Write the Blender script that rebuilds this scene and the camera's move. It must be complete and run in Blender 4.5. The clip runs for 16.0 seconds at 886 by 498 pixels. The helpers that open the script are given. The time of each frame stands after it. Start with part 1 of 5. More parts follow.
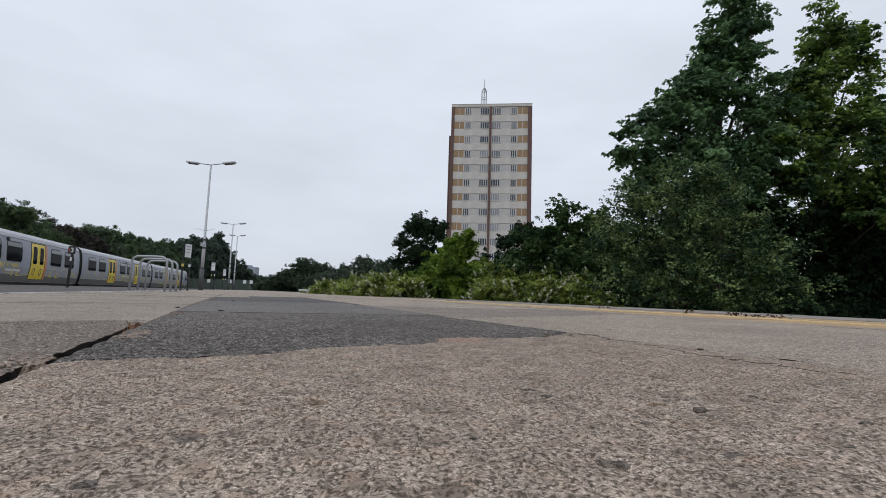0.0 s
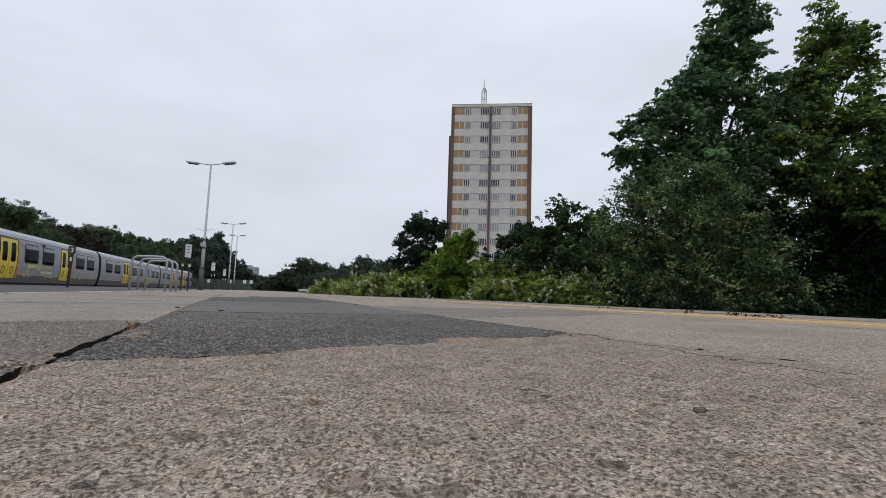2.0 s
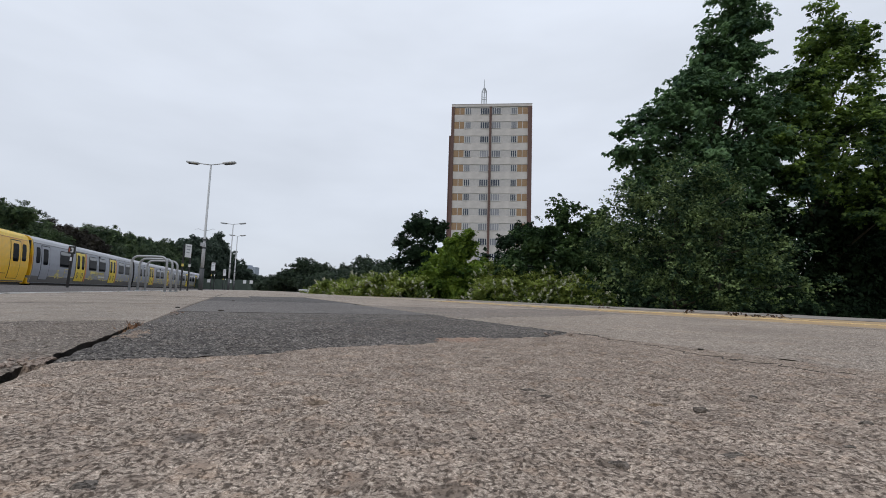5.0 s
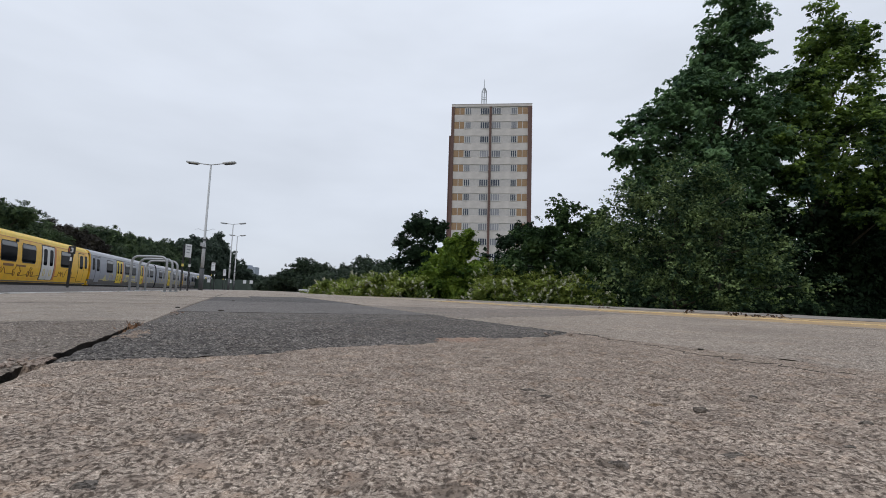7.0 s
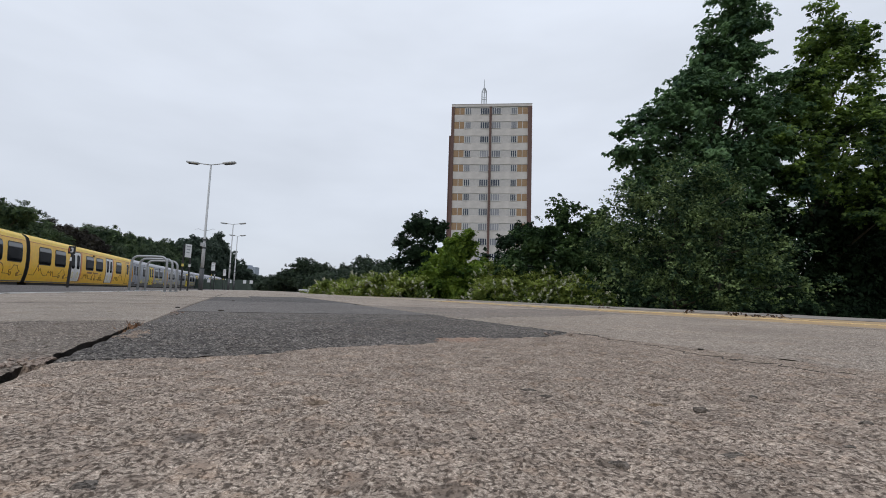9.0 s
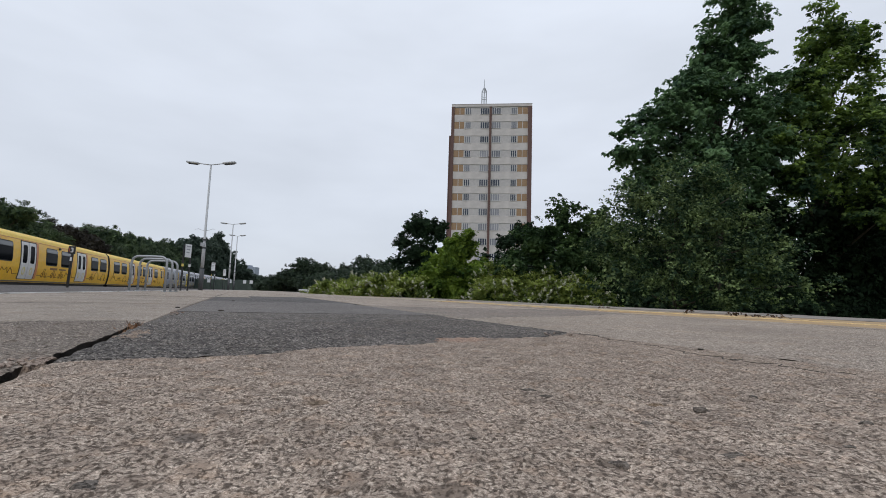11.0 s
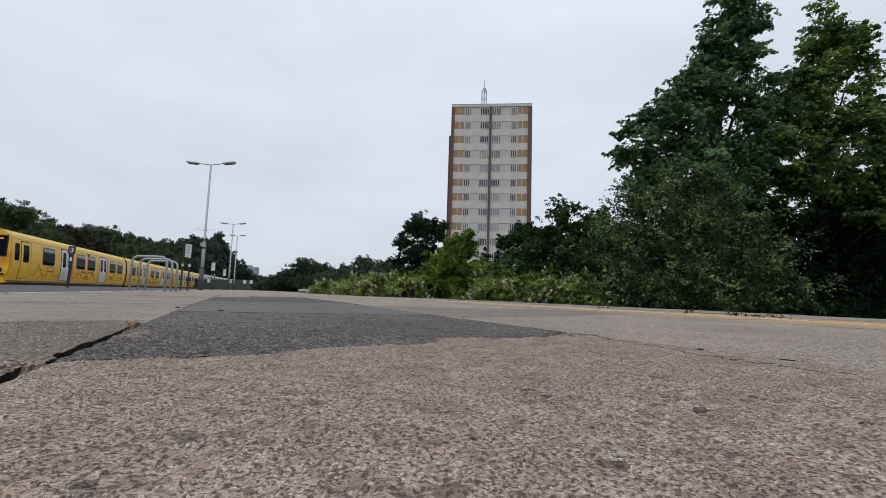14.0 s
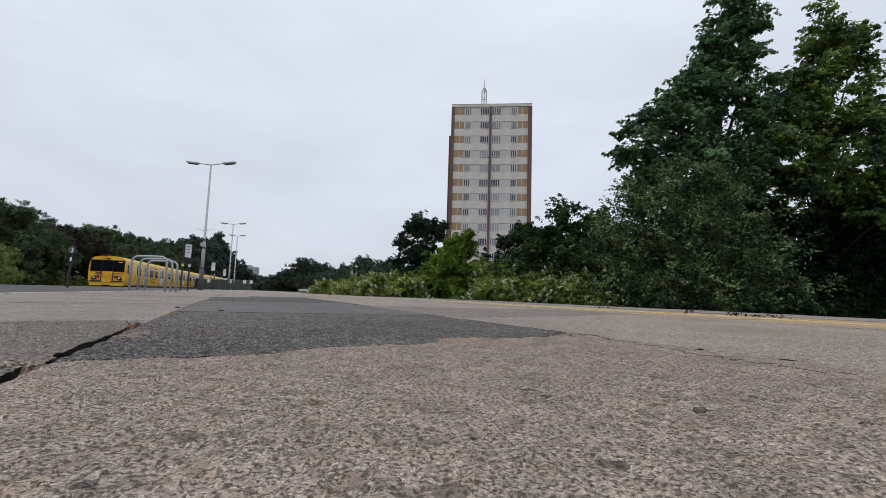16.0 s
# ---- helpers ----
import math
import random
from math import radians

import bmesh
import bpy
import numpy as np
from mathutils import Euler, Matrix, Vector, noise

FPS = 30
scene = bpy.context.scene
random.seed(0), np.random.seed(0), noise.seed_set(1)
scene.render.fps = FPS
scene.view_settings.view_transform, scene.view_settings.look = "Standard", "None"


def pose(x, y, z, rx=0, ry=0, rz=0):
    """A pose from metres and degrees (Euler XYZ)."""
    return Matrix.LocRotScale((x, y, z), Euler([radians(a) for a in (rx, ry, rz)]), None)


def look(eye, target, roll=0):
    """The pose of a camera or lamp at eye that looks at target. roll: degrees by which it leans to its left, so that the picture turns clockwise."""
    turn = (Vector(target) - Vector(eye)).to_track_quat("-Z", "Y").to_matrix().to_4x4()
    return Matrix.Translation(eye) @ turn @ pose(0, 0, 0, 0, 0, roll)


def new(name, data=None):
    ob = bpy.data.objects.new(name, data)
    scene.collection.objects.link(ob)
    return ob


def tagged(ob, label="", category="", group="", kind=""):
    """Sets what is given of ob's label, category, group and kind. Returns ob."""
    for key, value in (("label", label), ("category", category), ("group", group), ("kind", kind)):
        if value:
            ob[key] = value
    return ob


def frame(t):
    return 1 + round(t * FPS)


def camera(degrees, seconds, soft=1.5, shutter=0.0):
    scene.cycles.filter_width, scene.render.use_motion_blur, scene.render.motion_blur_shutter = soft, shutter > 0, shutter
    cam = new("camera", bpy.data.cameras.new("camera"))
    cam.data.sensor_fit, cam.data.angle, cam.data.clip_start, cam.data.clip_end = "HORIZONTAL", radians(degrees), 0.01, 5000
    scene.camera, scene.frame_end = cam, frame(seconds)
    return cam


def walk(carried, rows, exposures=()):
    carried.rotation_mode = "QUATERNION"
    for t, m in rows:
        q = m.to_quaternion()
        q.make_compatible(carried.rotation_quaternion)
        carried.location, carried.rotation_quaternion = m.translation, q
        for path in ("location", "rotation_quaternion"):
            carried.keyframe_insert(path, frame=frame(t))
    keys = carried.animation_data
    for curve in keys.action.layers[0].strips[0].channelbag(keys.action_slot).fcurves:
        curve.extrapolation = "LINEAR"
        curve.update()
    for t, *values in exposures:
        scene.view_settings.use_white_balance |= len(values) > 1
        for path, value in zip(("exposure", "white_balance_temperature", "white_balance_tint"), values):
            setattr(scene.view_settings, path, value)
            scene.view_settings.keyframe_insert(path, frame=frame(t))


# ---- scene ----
from collections import defaultdict

cam = camera(88.84, 16.0, soft=0.9)
EYE = (0.0, 0.0, 0.12)
PITCH = math.degrees(math.atan(82.7 / 800))
view = Matrix.Translation(EYE) @ pose(0, 0, 0, 90 + PITCH) @ pose(0, 0, 0, 0, 0, 1.8)
walk(cam, [(0.0, view), (16.0, view)])

# ---- light: an overcast sky and a weak, wide sun ----
world = bpy.data.worlds.new("sky")
scene.world = world
world.use_nodes = True
wn, wl = world.node_tree.nodes, world.node_tree.links
back = wn["Background"]
sky = wn.new("ShaderNodeTexSky")
sky.sky_type, sky.sun_disc = "NISHITA", False
sky.sun_elevation, sky.sun_rotation = radians(52), radians(215)
cloud = wn.new("ShaderNodeTexNoise")
cloud.inputs["Scale"].default_value, cloud.inputs["Detail"].default_value = 2.2, 4.0
stretch = wn.new("ShaderNodeMapping")
stretch.inputs["Scale"].default_value = (1, 1, 3.2)
coord = wn.new("ShaderNodeTexCoord")
wl.new(coord.outputs["Generated"], stretch.inputs["Vector"])
wl.new(stretch.outputs["Vector"], cloud.inputs["Vector"])
ramp = wn.new("ShaderNodeValToRGB")
ramp.color_ramp.elements[0].position, ramp.color_ramp.elements[1].position = 0.33, 0.66
ramp.color_ramp.elements[0].color = (6.15, 6.6, 7.4, 1)
ramp.color_ramp.elements[1].color = (7.0, 7.5, 8.4, 1)
wl.new(cloud.outputs["Fac"], ramp.inputs["Fac"])
blend = wn.new("ShaderNodeMixRGB")
blend.inputs["Fac"].default_value = 0.93
wl.new(sky.outputs["Color"], blend.inputs["Color1"])
wl.new(ramp.outputs["Color"], blend.inputs["Color2"])
# an overcast sky is duller near the horizon
axes = wn.new("ShaderNodeSeparateXYZ")
wl.new(coord.outputs["Generated"], axes.inputs["Vector"])
height = wn.new("ShaderNodeMapRange")
height.inputs["From Min"].default_value, height.inputs["From Max"].default_value = 0.0, 0.5
height.inputs["To Min"].default_value, height.inputs["To Max"].default_value = 0.865, 1.03
wl.new(axes.outputs["Z"], height.inputs["Value"])
dull = wn.new("ShaderNodeVectorMath")
dull.operation = "SCALE"
wl.new(blend.outputs["Color"], dull.inputs[0])
wl.new(height.outputs["Result"], dull.inputs["Scale"])
wl.new(dull.outputs["Vector"], back.inputs["Color"])
back.inputs["Strength"].default_value = 0.114
sun = new("sun", bpy.data.lights.new("sun", "SUN"))
sun.data.energy, sun.data.angle, sun.data.color = 0.6, radians(25), (1.0, 0.97, 0.92)
sun.matrix_world = look((-30, -50, 75), (0, 0, 0))
scene.view_settings.exposure = 0.0


# ---- materials ----
def surface(name, dark, light, fine=60.0, broad=2.0, rough=0.8, bump=0.3, depth=0.004, metal=0.0, specks=None, grime=None, spread=0.16):
    """Two scales of variation between two base colours, fine relief, and, if given, specks of a third colour and patches of grime."""
    m = bpy.data.materials.new(name)
    m.use_nodes = True
    n, l = m.node_tree.nodes, m.node_tree.links
    b = n["Principled BSDF"]
    b.inputs["Metallic"].default_value = metal
    tc = n.new("ShaderNodeTexCoord")

    def noise_at(scale, detail):
        t = n.new("ShaderNodeTexNoise")
        t.inputs["Scale"].default_value, t.inputs["Detail"].default_value = scale, detail
        l.new(tc.outputs["Object"], t.inputs["Vector"])
        return t

    def mix(fac, c1, c2):
        x = n.new("ShaderNodeMixRGB")
        for key, val in (("Fac", fac), ("Color1", c1), ("Color2", c2)):
            if isinstance(val, bpy.types.NodeSocket):
                l.new(val, x.inputs[key])
            else:
                x.inputs[key].default_value = val if key == "Fac" else (*val, 1)
        return x.outputs["Color"]

    def steps(out, lo, hi):
        x = n.new("ShaderNodeMapRange")
        x.inputs["From Min"].default_value, x.inputs["From Max"].default_value = lo, hi
        l.new(out, x.inputs["Value"])
        return x.outputs["Result"]

    big, small = noise_at(broad, 5), noise_at(fine, 3)
    tint = mix(steps(big.outputs["Fac"], 0.3, 0.7), dark, light)
    mid = tuple((p + q) / 2 for p, q in zip(dark, light))
    tint2 = mix(steps(small.outputs["Fac"], 0.35, 0.65), tuple(c * (1 - spread) for c in mid), tuple(min(1, c * (1 + spread * 0.8)) for c in mid))
    col = mix(0.5, tint, tint2)
    if specks:
        v = n.new("ShaderNodeTexVoronoi")
        v.inputs["Scale"].default_value = specks[0]
        l.new(tc.outputs["Object"], v.inputs["Vector"])
        sep = n.new("ShaderNodeSeparateColor")
        l.new(v.outputs["Color"], sep.inputs["Color"])
        stones = mix(sep.outputs["Red"], specks[1], specks[2])
        col = mix(steps(v.outputs["Distance"], specks[3], specks[3] - 0.15), col, stones)
    if grime:
        col = mix(steps(noise_at(grime[0], 6).outputs["Fac"], grime[2], grime[2] + 0.12), col, grime[1])
    l.new(col, b.inputs["Base Color"])
    r = n.new("ShaderNodeMapRange")
    r.inputs["To Min"].default_value, r.inputs["To Max"].default_value = max(0.02, rough - 0.1), min(1, rough + 0.1)
    l.new(small.outputs["Fac"], r.inputs["Value"])
    l.new(r.outputs["Result"], b.inputs["Roughness"])
    if bump:
        bp = n.new("ShaderNodeBump")
        bp.inputs["Strength"].default_value, bp.inputs["Distance"].default_value = bump, depth
        l.new(small.outputs["Fac"], bp.inputs["Height"])
        l.new(bp.outputs["Normal"], b.inputs["Normal"])
    return m


def leaf_material(name, dark, light, glow=0.3, rough=0.55, patches=1.3, bias=-1.1, gloss=0.22):
    """Leaves that differ one from the next, glossy above and letting some light through."""
    m = bpy.data.materials.new(name)
    m.use_nodes = True
    n, l = m.node_tree.nodes, m.node_tree.links
    b = n["Principled BSDF"]
    b.inputs["Roughness"].default_value = rough
    b.inputs["Specular IOR Level"].default_value = gloss
    geo = n.new("ShaderNodeNewGeometry")
    tc = n.new("ShaderNodeTexCoord")
    patch = n.new("ShaderNodeTexNoise")
    patch.inputs["Scale"].default_value, patch.inputs["Detail"].default_value = patches, 3.0
    l.new(tc.outputs["Object"], patch.inputs["Vector"])
    both = n.new("ShaderNodeMath")
    both.operation = "MULTIPLY_ADD"
    both.inputs[1].default_value = 0.55
    l.new(geo.outputs["Random Per Island"], both.inputs[0])
    half = n.new("ShaderNodeMath")
    half.operation = "MULTIPLY_ADD"
    half.inputs[1].default_value, half.inputs[2].default_value = 2.6, bias
    l.new(patch.outputs["Fac"], half.inputs[0])
    l.new(half.outputs["Value"], both.inputs[2])
    x = n.new("ShaderNodeMixRGB")
    x.inputs["Color1"].default_value, x.inputs["Color2"].default_value = (*dark, 1), (*light, 1)
    l.new(both.outputs["Value"], x.inputs["Fac"])
    l.new(x.outputs["Color"], b.inputs["Base Color"])
    tr = n.new("ShaderNodeBsdfTranslucent")
    l.new(x.outputs["Color"], tr.inputs["Color"])
    ms = n.new("ShaderNodeMixShader")
    ms.inputs["Fac"].default_value = glow
    l.new(b.outputs["BSDF"], ms.inputs[1])
    l.new(tr.outputs["BSDF"], ms.inputs[2])
    l.new(ms.outputs["Shader"], n["Material Output"].inputs["Surface"])
    return m


def glass(name, tint, rough=0.06, gloss=0.5, ior=1.5):
    m = bpy.data.materials.new(name)
    m.use_nodes = True
    n, l = m.node_tree.nodes, m.node_tree.links
    b = n["Principled BSDF"]
    b.inputs["Base Color"].default_value = (*tint, 1)
    b.inputs["Roughness"].default_value = rough
    b.inputs["IOR"].default_value = ior
    b.inputs["Specular IOR Level"].default_value = gloss
    t = n.new("ShaderNodeTexNoise")
    t.inputs["Scale"].default_value = 1.3
    bp = n.new("ShaderNodeBump")
    bp.inputs["Strength"].default_value, bp.inputs["Distance"].default_value = 0.15, 0.01
    l.new(t.outputs["Fac"], bp.inputs["Height"])
    l.new(bp.outputs["Normal"], b.inputs["Normal"])
    return m


def lit(name, color, strength):
    m = bpy.data.materials.new(name)
    m.use_nodes = True
    b = m.node_tree.nodes["Principled BSDF"]
    b.inputs["Base Color"].default_value = (*color, 1)
    b.inputs["Emission Color"].default_value = (*color, 1)
    b.inputs["Emission Strength"].default_value = strength
    return m


def aggregate(name, dark, mid, light, grain=190.0, pit=40.0, pits=0.5, stones=0.07, broad=(1.7, 0.8, 1.12), tint=(1.04, 0.99, 0.92), matrix=0.55, stain=0.35):
    """Worn exposed aggregate: grains of many tones, brown pits between them, a few large stones, broad weathering."""
    m = bpy.data.materials.new(name)
    m.use_nodes = True
    n, l = m.node_tree.nodes, m.node_tree.links
    b = n["Principled BSDF"]
    tc = n.new("ShaderNodeTexCoord")

    def node(kind, **inputs):
        x = n.new(kind)
        for key, val in inputs.items():
            key = key.replace("_", " ")
            if isinstance(val, bpy.types.NodeSocket):
                l.new(val, x.inputs[key])
            else:
                x.inputs[key].default_value = val
        return x

    def voronoi(scale):
        return node("ShaderNodeTexVoronoi", Scale=scale, Vector=warped)

    def clouds(scale, detail, rough=0.6):
        return node("ShaderNodeTexNoise", Scale=scale, Detail=detail, Roughness=rough, Vector=tc.outputs["Object"]).outputs["Fac"]

    def span(out, lo, hi, a=0.0, c=1.0):
        return node("ShaderNodeMapRange", Value=out, From_Min=lo, From_Max=hi, To_Min=a, To_Max=c).outputs["Result"]

    def mix(fac, c1, c2, how="MIX"):
        x = node("ShaderNodeMixRGB", Fac=fac, Color1=c1 if isinstance(c1, bpy.types.NodeSocket) else (*c1, 1), Color2=c2 if isinstance(c2, bpy.types.NodeSocket) else (*c2, 1))
        x.blend_type = how
        return x.outputs["Color"]

    warp = node("ShaderNodeTexNoise", Scale=110.0, Detail=2.0, Vector=tc.outputs["Object"])
    shift = node("ShaderNodeVectorMath", Vector=warp.outputs["Color"])
    shift.operation = "MULTIPLY_ADD"
    shift.inputs[1].default_value = (0.0011, 0.0011, 0.0011)
    l.new(tc.outputs["Object"], shift.inputs[2])
    warped = shift.outputs["Vector"]
    v = voronoi(grain)
    sep = node("ShaderNodeSeparateColor", Color=v.outputs["Color"])
    ramp = node("ShaderNodeValToRGB", Fac=sep.outputs["Red"])
    e = ramp.color_ramp.elements
    e[0].position, e[0].color = 0.0, (*dark, 1)
    e[1].position, e[1].color = 1.0, (*light, 1)
    k = e.new(0.4)
    k.color = (*mid, 1)
    col = mix(span(clouds(grain * 1.6, 3), 0.42, 0.75), ramp.outputs["Color"], mid)
    # finer grit lies among the stones, and a darker matrix shows between them
    grit = voronoi(grain * 2.3)
    gsep = node("ShaderNodeSeparateColor", Color=grit.outputs["Color"])
    gritty = mix(gsep.outputs["Red"], tuple(0.6 * a + 0.4 * c for a, c in zip(dark, mid)), tuple(0.5 * a + 0.5 * c for a, c in zip(light, mid)))
    col = mix(span(sep.outputs["Green"], 0.45, 0.6, 0.0, 0.85), col, gritty)
    col = mix(span(v.outputs["Distance"], 0.5, 0.85, 0.0, matrix), col, tuple(0.6 * a + 0.4 * c for a, c in zip(dark, mid)))
    # a warm stain and a cool one in broad, soft patches
    col = mix(span(clouds(broad[0] * 2.1 + 3, 3), 0.52, 0.72, 0.0, stain), col, tuple(a * c for a, c in zip(mid, (1.02, 0.84, 0.68))))
    hollow = span(clouds(pit, 6, 0.75), 0.52, 0.66)
    scaled = node("ShaderNodeMath")
    scaled.operation = "MULTIPLY"
    l.new(hollow, scaled.inputs[0])
    scaled.inputs[1].default_value = pits
    col = mix(scaled.outputs["Value"], col, dark)
    mid_hollow = span(clouds(pit * 0.16, 5, 0.7), 0.52, 0.6, 0.0, pits)
    col = mix(mid_hollow, col, tuple(0.45 * a + 0.55 * c for a, c in zip(mid, dark)))
    fleck = span(clouds(pit * 0.38, 4, 0.7), 0.54, 0.62, 0.0, pits * 0.75)
    col = mix(fleck, col, tuple(0.35 * a + 0.65 * c for a, c in zip(mid, dark)))
    big = voronoi(34.0)
    bsep = node("ShaderNodeSeparateColor", Color=big.outputs["Color"])
    rare = span(bsep.outputs["Green"], stones, stones - 0.005)
    inside = span(big.outputs["Distance"], 0.46, 0.4)
    both = node("ShaderNodeMath")
    both.operation = "MULTIPLY"
    l.new(rare, both.inputs[0])
    l.new(inside, both.inputs[1])
    stone = mix(bsep.outputs["Red"], (0.13, 0.12, 0.12), (0.27, 0.2, 0.14))
    col = mix(both.outputs["Value"], col, stone)
    shade = node("ShaderNodeCombineColor")
    wide = span(clouds(broad[0], 5), 0.3, 0.7, broad[1], broad[2])
    l.new(wide, shade.inputs["Red"])
    l.new(wide, shade.inputs["Green"])
    l.new(wide, shade.inputs["Blue"])
    col = mix(1.0, col, shade.outputs["Color"], "MULTIPLY")
    col = mix(1.0, col, tint, "MULTIPLY")
    l.new(col, b.inputs["Base Color"])
    b.inputs["Roughness"].default_value = 0.88
    b.inputs["Specular IOR Level"].default_value = 0.3
    h = node("ShaderNodeMath")
    h.operation = "SUBTRACT"
    l.new(sep.outputs["Red"], h.inputs[0])
    l.new(hollow, h.inputs[1])
    bp = node("ShaderNodeBump", Strength=0.9, Distance=0.003, Height=h.outputs["Value"])
    l.new(bp.outputs["Normal"], b.inputs["Normal"])
    return m


CONCRETE = aggregate("aggregate_concrete", (0.085, 0.06, 0.046), (0.425, 0.357, 0.31), (0.69, 0.615, 0.55), 500, 200, 0.72, 0.011, (11, 0.78, 1.2), (1.05, 0.99, 0.91), 0.5, 0.5)
PALE_CONCRETE = aggregate("pale_concrete", (0.15, 0.118, 0.098), (0.385, 0.33, 0.29), (0.6, 0.535, 0.48), 300, 60, 0.55, 0.02, (1.5, 0.78, 1.2), (1.04, 1.03, 0.98))
GREY_CONCRETE = aggregate("grey_concrete", (0.1, 0.082, 0.07), (0.43, 0.375, 0.332), (0.72, 0.645, 0.58), 300, 150, 0.55, 0.004, (1.6, 0.86, 1.16))
DUSTY_ASPHALT = aggregate("dusty_asphalt", (0.09, 0.078, 0.07), (0.3, 0.265, 0.245), (0.56, 0.51, 0.475), 280, 120, 0.5, 0.0, (1.3, 0.85, 1.15))
ASPHALT = aggregate("worn_asphalt", (0.018, 0.016, 0.016), (0.112, 0.106, 0.105), (0.5, 0.465, 0.44), 210, 120, 0.6, 0.0, (1.6, 0.8, 1.25), (1.05, 1.0, 0.93), 0.75, 0.4)
MID_ASPHALT = aggregate("mid_asphalt", (0.06, 0.056, 0.055), (0.185, 0.174, 0.17), (0.38, 0.358, 0.345), 260, 90, 0.45, 0.0, (1.2, 0.85, 1.15), (1.03, 1.0, 0.96), 0.6, 0.2)
OLD_ASPHALT = aggregate("old_asphalt", (0.045, 0.036, 0.03), (0.235, 0.205, 0.184), (0.62, 0.555, 0.5), 240, 150, 0.65, 0.004, (3.0, 0.78, 1.18))
PATCH_ASPHALT = aggregate("patch_asphalt", (0.045, 0.042, 0.042), (0.125, 0.118, 0.118), (0.26, 0.245, 0.24), 260, 60, 0.45, 0.0, (0.9, 0.85, 1.15), (1.03, 1.0, 0.97), 0.55, 0.1)
SANDY = aggregate("sandy_crumbs", (0.12, 0.09, 0.07), (0.36, 0.285, 0.235), (0.62, 0.53, 0.46), 330, 180, 0.6, 0.0, (9, 0.8, 1.15))
PINKISH = aggregate("pinkish_crumbs", (0.13, 0.09, 0.07), (0.43, 0.31, 0.25), (0.66, 0.53, 0.45), 330, 180, 0.5, 0.0, (9, 0.85, 1.15))
OCHRE = surface("ochre_stained_block", (0.38, 0.25, 0.125), (0.46, 0.32, 0.175), 60, 2.5, 0.9, 0.4, 0.003, grime=(2.2, (0.29, 0.24, 0.18), 0.58))
FADED_OCHRE = surface("faded_ochre_block", (0.34, 0.275, 0.205), (0.41, 0.335, 0.25), 60, 2.5, 0.9, 0.4, 0.003, grime=(2.2, (0.3, 0.25, 0.2), 0.55))
COPING = surface("coping_concrete", (0.22, 0.19, 0.165), (0.33, 0.295, 0.26), 70, 1.5, 0.9, 0.3, 0.003, grime=(1.2, (0.2, 0.18, 0.16), 0.58))
YELLOW_PAINT = surface("worn_yellow_paint", (0.66, 0.45, 0.2), (0.78, 0.57, 0.3), 60, 4, 0.7, 0.2, 0.002, grime=(8, (0.38, 0.31, 0.21), 0.47))
LINE_PAINT = surface("yellow_line_paint", (0.78, 0.56, 0.26), (0.88, 0.68, 0.36), 60, 4, 0.7, 0.2, 0.002, grime=(14, (0.45, 0.36, 0.22), 0.56))
WHITE_PAINT = surface("worn_white_paint", (0.5, 0.49, 0.47), (0.66, 0.65, 0.63), 50, 3, 0.7, 0.2, 0.002, grime=(4, (0.3, 0.27, 0.24), 0.47))
DARK_DIRT = surface("joint_dirt", (0.03, 0.025, 0.02), (0.07, 0.058, 0.045), 80, 6, 1.0, 0.6, 0.006)
JOINT_FILL = surface("packed_dirt", (0.1, 0.08, 0.065), (0.2, 0.165, 0.135), 220, 12, 1.0, 0.6, 0.004)
SIDE_DIRT = surface("dirt_on_slab_side", (0.05, 0.04, 0.032), (0.12, 0.095, 0.075), 180, 20, 1.0, 0.6, 0.004)
PEBBLE = aggregate("embedded_dark_stone", (0.085, 0.075, 0.068), (0.15, 0.135, 0.125), (0.27, 0.245, 0.225), 520, 180, 0.5, 0.0, (20, 0.8, 1.2))
BROWN_PEBBLE = aggregate("embedded_brown_stone", (0.13, 0.08, 0.045), (0.24, 0.165, 0.1), (0.36, 0.27, 0.18), 520, 180, 0.5, 0.0, (20, 0.8, 1.2))
GRASS_GROUND = surface("rough_grass_ground", (0.045, 0.06, 0.02), (0.1, 0.12, 0.045), 9, 0.3, 1.0, 0.8, 0.05)
BALLAST = surface("ballast", (0.12, 0.105, 0.09), (0.25, 0.225, 0.2), 25, 0.8, 0.95, 0.9, 0.03, specks=(18, (0.08, 0.07, 0.06), (0.32, 0.3, 0.28), 0.5))
RAIL_STEEL = surface("rail_steel", (0.12, 0.07, 0.045), (0.22, 0.14, 0.09), 40, 2, 0.6, 0.2, 0.002, metal=0.6)
GALV = surface("galvanised_steel", (0.3, 0.315, 0.33), (0.42, 0.435, 0.45), 30, 2, 0.5, 0.15, 0.002, metal=0.35)
POLE_GREY = surface("pale_grey_pole_paint", (0.42, 0.43, 0.44), (0.55, 0.56, 0.57), 20, 1, 0.55, 0.1, 0.002)
DARK_GREY = surface("dark_grey_paint", (0.05, 0.055, 0.06), (0.085, 0.09, 0.095), 25, 2, 0.55, 0.15, 0.002)
BLACK_PAINT = surface("black_paint", (0.012, 0.012, 0.014), (0.025, 0.025, 0.028), 25, 2, 0.5, 0.1, 0.002)
SIGN_WHITE = surface("sign_white", (0.62, 0.63, 0.65), (0.75, 0.76, 0.78), 20, 3, 0.5, 0.05, 0.001)
SIGN_YELLOW = surface("sign_yellow", (0.7, 0.55, 0.12), (0.8, 0.65, 0.2), 20, 3, 0.5, 0.05, 0.001)
SIGN_RED = surface("sign_red", (0.3, 0.07, 0.04), (0.38, 0.1, 0.06), 20, 3, 0.5, 0.05, 0.001)
